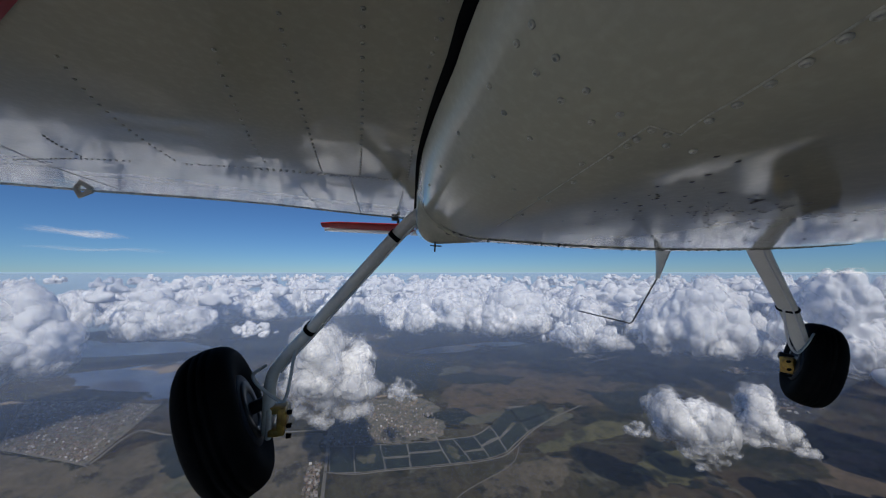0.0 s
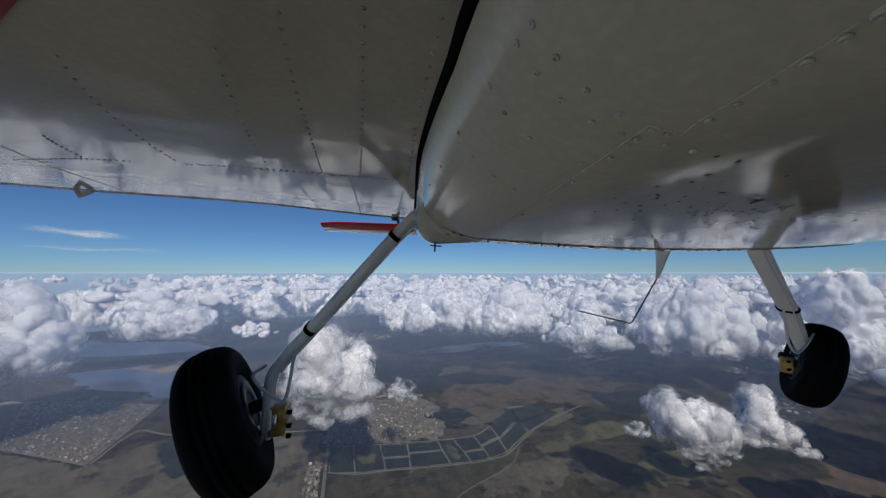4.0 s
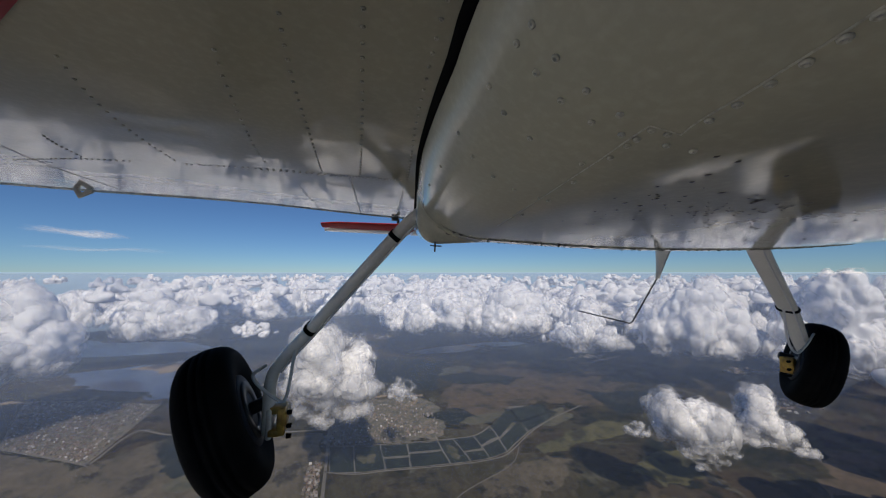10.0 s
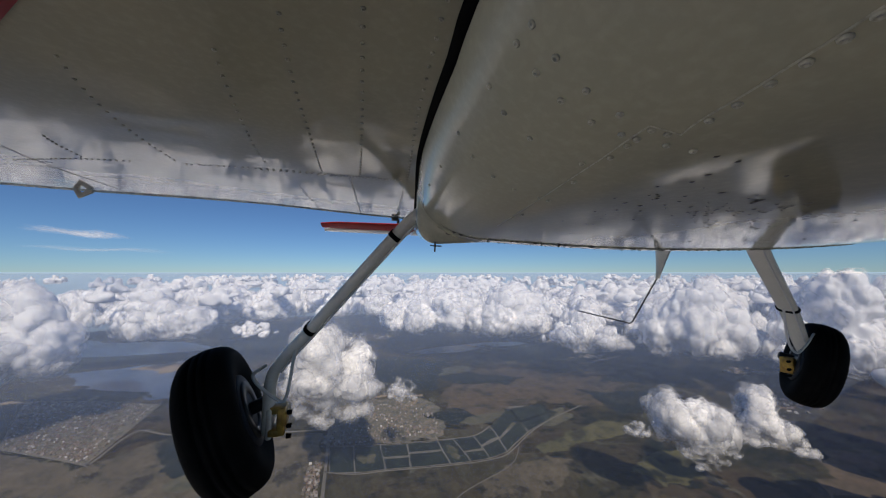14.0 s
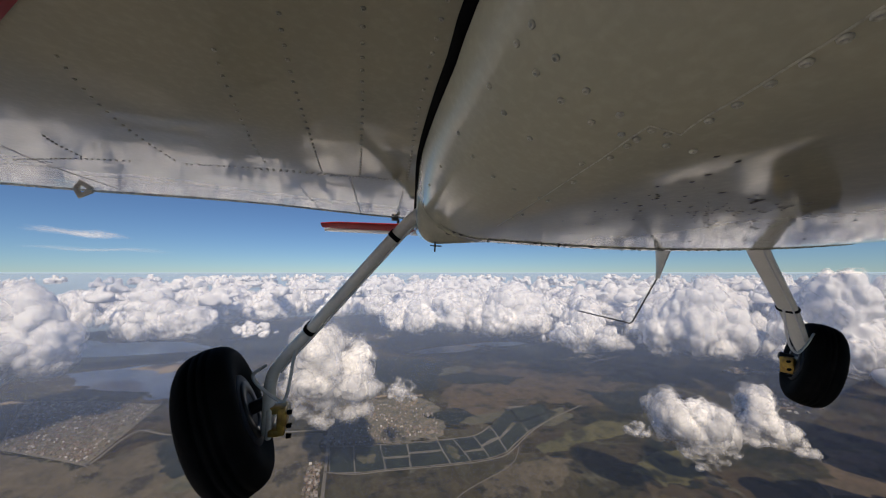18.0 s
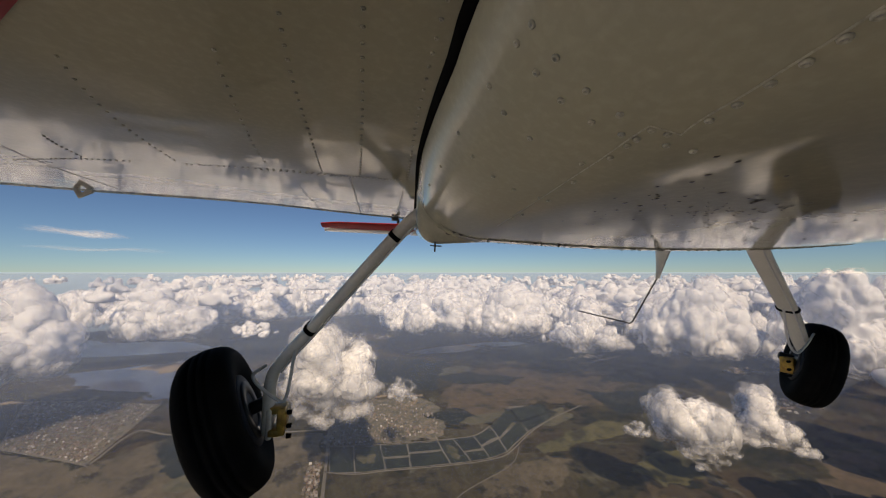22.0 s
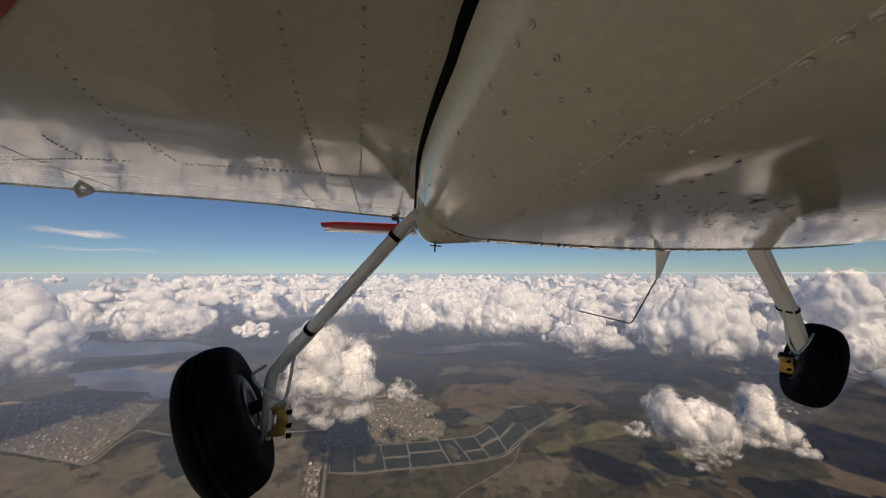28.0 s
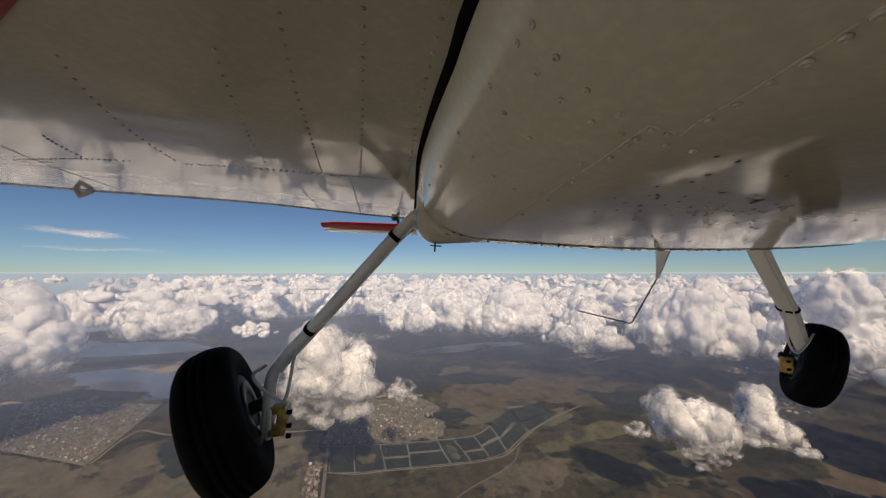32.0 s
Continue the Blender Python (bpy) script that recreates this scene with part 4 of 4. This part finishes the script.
def field(p):
    """Smooth lattice noise, -1..1, for an array of points."""
    b = np.floor(p).astype(np.int64)
    f = p - b
    f = f * f * f * (f * (f * 6 - 15) + 10)
    out = 0
    for dx in (0, 1):
        for dy in (0, 1):
            for dz in (0, 1):
                w = (f[:, 0] if dx else 1 - f[:, 0]) * (f[:, 1] if dy else 1 - f[:, 1]) * (f[:, 2] if dz else 1 - f[:, 2])
                out = out + w * hash3(b[:, 0] + dx, b[:, 1] + dy, b[:, 2] + dz)
    return out


_b = bmesh.new()
bmesh.ops.create_icosphere(_b, subdivisions=2, radius=1)
BALL_V = np.array([v.co[:] for v in _b.verts])
BALL_F = np.array([[v.index for v in f.verts] for f in _b.faces])
_b.free()


SOFT = (0.02, 0.045, 0.075, 0.11)


def cloud_mesh(w, d, h, seed, cells=90, lumps=14, ragged=0.0, fringe=False, steps=SOFT):
    """A cumulus w by d by h metres with its flat base at z = 0."""
    rg = np.random.RandomState(seed)
    balls = []
    for _ in range(lumps):
        a, q = rg.uniform(0, 2 * np.pi), math.sqrt(rg.uniform(0, 1)) * 0.85
        x, y = q * math.cos(a), q * math.sin(a)
        r = h * rg.uniform(0.20, 0.36) * (1.1 - 0.5 * q)
        hgt = h * (1 - q * q) ** 0.7 * rg.uniform(0.35, 1.0)
        z = max(r * 0.55, hgt - r)
        balls.append((x * w / 2 * 0.82, y * d / 2 * 0.82, z, r))
        zz = z - r
        while zz > 0.2 * h:
            balls.append((x * w / 2 * 0.82 + rg.uniform(-0.3, 0.3) * r, y * d / 2 * 0.82 + rg.uniform(-0.3, 0.3) * r, zz, r * rg.uniform(0.95, 1.25)))
            zz -= r
    for x, y, z, r in list(balls):
        for _ in range(7):
            v = rg.normal(size=3)
            v[2] = abs(v[2]) * 0.9 - 0.1
            v /= np.linalg.norm(v)
            rr = r * rg.uniform(0.28, 0.55)
            balls.append((x + v[0] * r * 0.85, y + v[1] * r * 0.85, max(z + v[2] * r * 0.85, rr * 0.4), rr))
    if ragged:
        for _ in range(int(26 * ragged)):
            a = rg.uniform(0, 2 * np.pi)
            q = rg.uniform(0.8, 1.25)
            balls.append((q * math.cos(a) * w / 2, q * math.sin(a) * d / 2, rg.uniform(0.02, 0.35) * h, h * rg.uniform(0.03, 0.09)))
    V = np.concatenate([BALL_V * r + np.array((x, y, z)) for x, y, z, r in balls])
    F = np.concatenate([BALL_F + i * len(BALL_V) for i in range(len(balls))])
    me = bpy.data.meshes.new("cumulus")
    me.from_pydata(V.tolist(), [], F.tolist())
    tmp = new("cumulus_form", me)
    mod = tmp.modifiers.new("skin", "REMESH")
    mod.mode, mod.voxel_size = "VOXEL", max(w, d) / cells
    dg = bpy.context.evaluated_depsgraph_get()
    out = bpy.data.meshes.new_from_object(tmp.evaluated_get(dg))
    bpy.data.objects.remove(tmp)
    n = len(out.vertices)
    co, no = np.empty(n * 3), np.empty(n * 3)
    out.vertices.foreach_get("co", co)
    out.vertex_normals.foreach_get("vector", no)
    co, no = co.reshape(-1, 3), no.reshape(-1, 3)
    vox = max(w, d) / cells
    off = rg.uniform(0, 100, 3)
    for size, amp in ((0.7 * h, 0.11 * h), (0.3 * h, 0.05 * h)):
        co = co + amp * np.stack([field(co / size + off + 31 * q) for q in (1, 2, 3)], 1)
    size, amp, disp = 0.34 * h, 0.046 * h, 0
    while size > 2.0 * vox:
        disp = disp + amp * (2.2 * np.abs(field(co / size + off)) - 0.55) + 0.5 * amp * field(co / (0.8 * size) - off)
        size, amp = size * 0.54, amp * 0.58
    co = co + no * disp[:, None]
    low = 0.10 * h
    under = co[:, 2] < low
    co[under, 2] = low - (low - co[under, 2]) * 0.35
    out.vertices.foreach_set("co", co.ravel())
    out.update()
    if not fringe:
        return out
    rims = []
    for step in steps:
        rim = out.copy()
        lift = step * h * (1.0 + 1.1 * field(co / (0.14 * h) + off + step * 40) + 0.12 * field(co / (0.05 * h) + off))
        rim.vertices.foreach_set("co", (co + no * lift[:, None]).ravel())
        rim.update()
        rims.append(rim)
    return out, rims


def cloud(me, x, y, base, turn=0.0, sx=1.0, sy=1.0, sz=1.0, label="bright white cumulus cloud with a flat grey base", group="cumulus clouds", rim=None):
    ob = mesh_part("cumulus_cloud", me, CLOUD if rim and len(rim) > 1 else BANK)
    ob.matrix_basis = pose(x, y, base, 0, 0, turn) @ Matrix.Diagonal((sx, sy, sz, 1))
    for veil, stuff in zip(rim or (), FRINGES if rim and len(rim) > 1 else FRINGES[2:]):
        mesh_part("cloud_fringe", veil, stuff, ob, "thin wispy cloud edge")
    return tagged(ob, label, "cloud", group)


def far_cloud(pair, *where):
    return cloud(pair[0], *where, rim=pair[1])


BASE = ALT - 410
near = ((-45, 945, 245, 210, 195, 3, 0.0, 13), (763, 604, 140, 125, 125, 12, 0.0, 8), (975, 572, 125, 125, 118, 5, 0.0, 7), (-1275, 1530, 560, 430, 370, 26, 0.0, 16), (-1173, 2426, 600, 400, 360, 7, 0.0, 13),
        (-633, 2372, 420, 250, 110, 8, 0.0, 10), (640, 2150, 620, 420, 370, 9, 0.0, 15), (1020, 2000, 560, 420, 380, 10, 0.0, 15), (1257, 1560, 420, 280, 225, 11, 0.2, 12), (1660, 1270, 520, 380, 330, 4, 0.0, 15),
        (2016, 960, 500, 380, 320, 13, 0.0, 15), (2330, 900, 520, 420, 300, 14, 0.0, 12))
for x, y, w, d, h, seed, rag, lumps in near:
    soft_edge = math.hypot(x, y) < 1250
    form, rim = cloud_mesh(w, d, h, seed, 84 if soft_edge else 80, lumps, rag, True, SOFT if soft_edge else (0.025,))
    cloud(form, x, y, BASE + (90 if w == 245 else 14 if w < 200 else -5 if w == 560 and x < 0 else 0), random.Random(seed).uniform(-25, 25), 1.0, 1.0, 1.34 if x > 1900 else 1.3 if x > 1600 else 1.18 if w < 330 or x > 1200 else 1.0, rim=rim)
WISPS = [cloud_mesh(110, 85, 75, 90 + i, 34, 9, 0.3, True, (0.05, 0.11)) for i in range(3)]
for x, y, z, w in ((125, 985, 40, 0.6), (-10, 930, 35, 1.1), (-70, 930, 20, 0.9), (-110, 930, 50, 1.0), (150, 1000, 40, 0.8), (660, 655, 25, 0.45), (830, 600, -4, 0.8),
                   (770, 575, -15, 0.8), (880, 560, 20, 0.7), (1010, 540, -8, 0.6), (930, 620, 40, 0.6), (-1080, 1560, 100, 1.2), (-1060, 1500, 60, 1.0), (1150, 1500, 0, 1.3), (1380, 1450, 10, 1.2)):
    form, rims = random.Random(int(x)).choice(WISPS)
    ob = mesh_part("cloud_wisp", form, FRINGES[2])
    for veil in rims:
        mesh_part("cloud_fringe", veil, FRINGES[3], ob)
    ob.matrix_basis = pose(x, y, BASE + z, 0, 0, x) @ Matrix.Diagonal((w, w, w * 0.9, 1))
    tagged(ob, "thin torn shred of white cloud", "cloud", "cloud shreds")
FAR = [cloud_mesh(500, 380, h, 60 + i, 32, 13, 0.0, True, (0.03,)) for i, h in enumerate((330, 380, 300, 360, 340))]
rg = random.Random(21)
for x, y, z, s in ((1950, 1197, -350, 0.42), (1857, 1348, -330, 0.45), (1953, 1659, -300, 0.50), (2978, 1463, -330, 0.45), (2626, 1086, -350, 0.42), (4996, 2060, -270, 0.50),
                   (4429, 2334, -250, 0.50), (1425, 1547, -370, 0.30), (1237, 1723, -350, 0.32), (3186, 2062, -280, 0.45), (1569, 1476, -370, 0.20)):
    far_cloud(rg.choice(FAR), x, y, ALT + z - 165 * s, rg.uniform(0, 360), s, s, s * 0.95, "ragged white cumulus cloud at the edge of the bank", "cumulus clouds")
for k in range(225):
    a, r = radians(rg.uniform(-52, 84)), 2300 * (4750 / 2300) ** (rg.random() ** 0.75)
    x, y = r * math.sin(a), r * math.cos(a)
    if any(math.hypot(x - q[0], y - q[1]) < 380 for q in near):
        continue
    if r < 3200 and a < 0.12 and rg.random() < 0.8:
        continue
    s = rg.uniform(0.45, 1.0)
    tall = min(1.08, r / 3000) * (1.18 if a > 0.75 else 1.0)
    far_cloud(rg.choice(FAR), x, y, BASE - 5, rg.uniform(0, 360), s, s, rg.uniform(0.72, 1.0) * tall, "distant white cumulus cloud in a broken bank", "distant cumulus bank")


def cloud_field(name, forms, places, label):
    """Many clouds in one mesh, for those too far off or too many to count; places: (which form, pose)."""
    vs, fs, start = [], [], 0
    for which, m in places:
        me = forms[which]
        co = np.empty(len(me.vertices) * 3)
        me.vertices.foreach_get("co", co)
        ix = np.empty(len(me.loops), dtype=np.int32)
        me.loops.foreach_get("vertex_index", ix)
        m = np.array(m)
        vs.append(co.reshape(-1, 3) @ m[:3, :3].T + m[:3, 3])
        fs.append(ix.reshape(-1, 4) + start)
        start += len(me.vertices)
    me = bpy.data.meshes.new(name)
    me.from_pydata(np.concatenate(vs).tolist(), [], np.concatenate(fs).tolist())
    return tagged(mesh_part(name, me, ROW), label, "cloud", kind="stuff")


SMALL = [cloud_mesh(240, 190, 120, 160 + i, 18, 9) for i in range(4)]
places = []
for k in range(300):
    a, r = radians(rg.uniform(-52, 84)), 4780 - 1900 * rg.random() ** 1.8
    s, tall = rg.uniform(0.5, 1.25), rg.uniform(0.7, 1.3)
    z = ALT + 4 - 125 * tall * s - (4800 - r) * 0.045 - rg.uniform(0, 24)
    places.append((rg.randrange(4), pose(r * math.sin(a), r * math.cos(a), z, 0, 0, rg.uniform(0, 360)) @ Matrix.Diagonal((s, s, s * tall, 1))))
cloud_field("cumulus_rows", SMALL, places, "rows of small white cumulus clouds along the horizon")
# Clouds out of view, added to throw light onto the wing and belly.
PLAIN = [cloud_mesh(520, 400, h, 180 + i, 20, 11) for i, h in enumerate((330, 370, 300))]
places = []
for k in range(90):
    a, r, s = radians(rg.uniform(-175, -72)), rg.uniform(620, 3200), rg.uniform(0.75, 1.3)
    places.append((rg.randrange(3), pose(r * math.sin(a), r * math.cos(a), BASE, 0, 0, rg.uniform(0, 360)) @ Matrix.Diagonal((s, s, s * 1.1, 1))))
for k in range(44):
    a, r, s = radians(rg.uniform(-140, -66)), rg.uniform(260, 900), rg.uniform(0.55, 0.9)
    places.append((rg.randrange(3), pose(r * math.sin(a), r * math.cos(a), BASE - 30, 0, 0, rg.uniform(0, 360)) @ Matrix.Diagonal((s, s, s * 0.9, 1))))
cloud_field("unseen_clouds_abeam", PLAIN, places, "unseen cloud field added abeam to brighten the underside")
places = []
for k in range(20):
    a, r, s = radians(rg.uniform(95, 190)), rg.uniform(1000, 2800), rg.uniform(0.6, 1.1)
    places.append((rg.randrange(3), pose(r * math.sin(a), r * math.cos(a) - 150, BASE - 20, 0, 0, rg.uniform(0, 360)) @ Matrix.Diagonal((s, s, s * 0.8, 1))))
cloud_field("unseen_clouds_ahead", PLAIN, places, "unseen cloud field added ahead to brighten the underside")
# Two unseen clouds added to cast shade on the land to the right.
for x, y, s in ((1600, 440, 0.8), (1180, 200, 0.75)):
    cloud(rg.choice(FAR)[0], x, y, BASE, rg.uniform(0, 360), s, s, s, "unseen cloud added abeam to cast shade on the land", "cumulus clouds")


# High thin cirrus streaks.
def cirrus(x, y, z, length, width, seed, density=0.7):
    m = bpy.data.materials.new("cirrus")
    m.use_nodes = True
    n, l = m.node_tree.nodes, m.node_tree.links
    n.remove(n["Principled BSDF"])
    d, t, c = n.new("ShaderNodeBsdfTranslucent"), n.new("ShaderNodeBsdfTransparent"), n.new("ShaderNodeMixShader")
    d.inputs[0].default_value = (0.95, 0.95, 0.95, 1)
    co, ns, rp = n.new("ShaderNodeTexCoord"), n.new("ShaderNodeTexNoise"), n.new("ShaderNodeValToRGB")
    mp = n.new("ShaderNodeMapping")
    mp.inputs["Scale"].default_value = (3.0 / length, 6.0 / width, 1)
    ns.inputs["Scale"].default_value, ns.inputs["Detail"].default_value = 1.0, 6
    edge = n.new("ShaderNodeTexGradient")
    edge.gradient_type = "SPHERICAL"
    em_ = n.new("ShaderNodeMapping")
    em_.inputs["Scale"].default_value = (2.0 / length, 2.0 / width, 0)
    mul = n.new("ShaderNodeMath")
    mul.operation = "MULTIPLY"
    rp.color_ramp.elements[0].position, rp.color_ramp.elements[1].position = 0.15, 0.50
    rp.color_ramp.elements[1].color = (density, density, density, 1)
    for a, b in ((co.outputs["Object"], mp.inputs[0]), (mp.outputs[0], ns.inputs["Vector"]), (co.outputs["Object"], em_.inputs[0]), (em_.outputs[0], edge.inputs[0]),
                 (ns.outputs[0], mul.inputs[0]), (edge.outputs[0], mul.inputs[1]), (mul.outputs[0], rp.inputs[0]), (rp.outputs[0], c.inputs[0]),
                 (t.outputs[0], c.inputs[1]), (d.outputs[0], c.inputs[2]), (c.outputs[0], n["Material Output"].inputs[0])):
        l.new(a, b)
    rows = [[(length * (i / 20 - 0.5), width * (j / 6 - 0.5), 10 * math.sin(i * 0.7 + j + seed)) for j in range(7)] for i in range(21)]
    ob = part("cirrus_cloud", grid(rows), m)
    ob.matrix_basis = pose(x, y, z, 0, 0, 12)
    tagged(ob, "thin white streak of high cirrus cloud", "cloud", kind="structure")


cirrus(-2230, 3420, ALT + 330, 760, 1500, 1)
cirrus(-2020, 3300, ALT + 190, 1300, 1100, 2, 0.3)
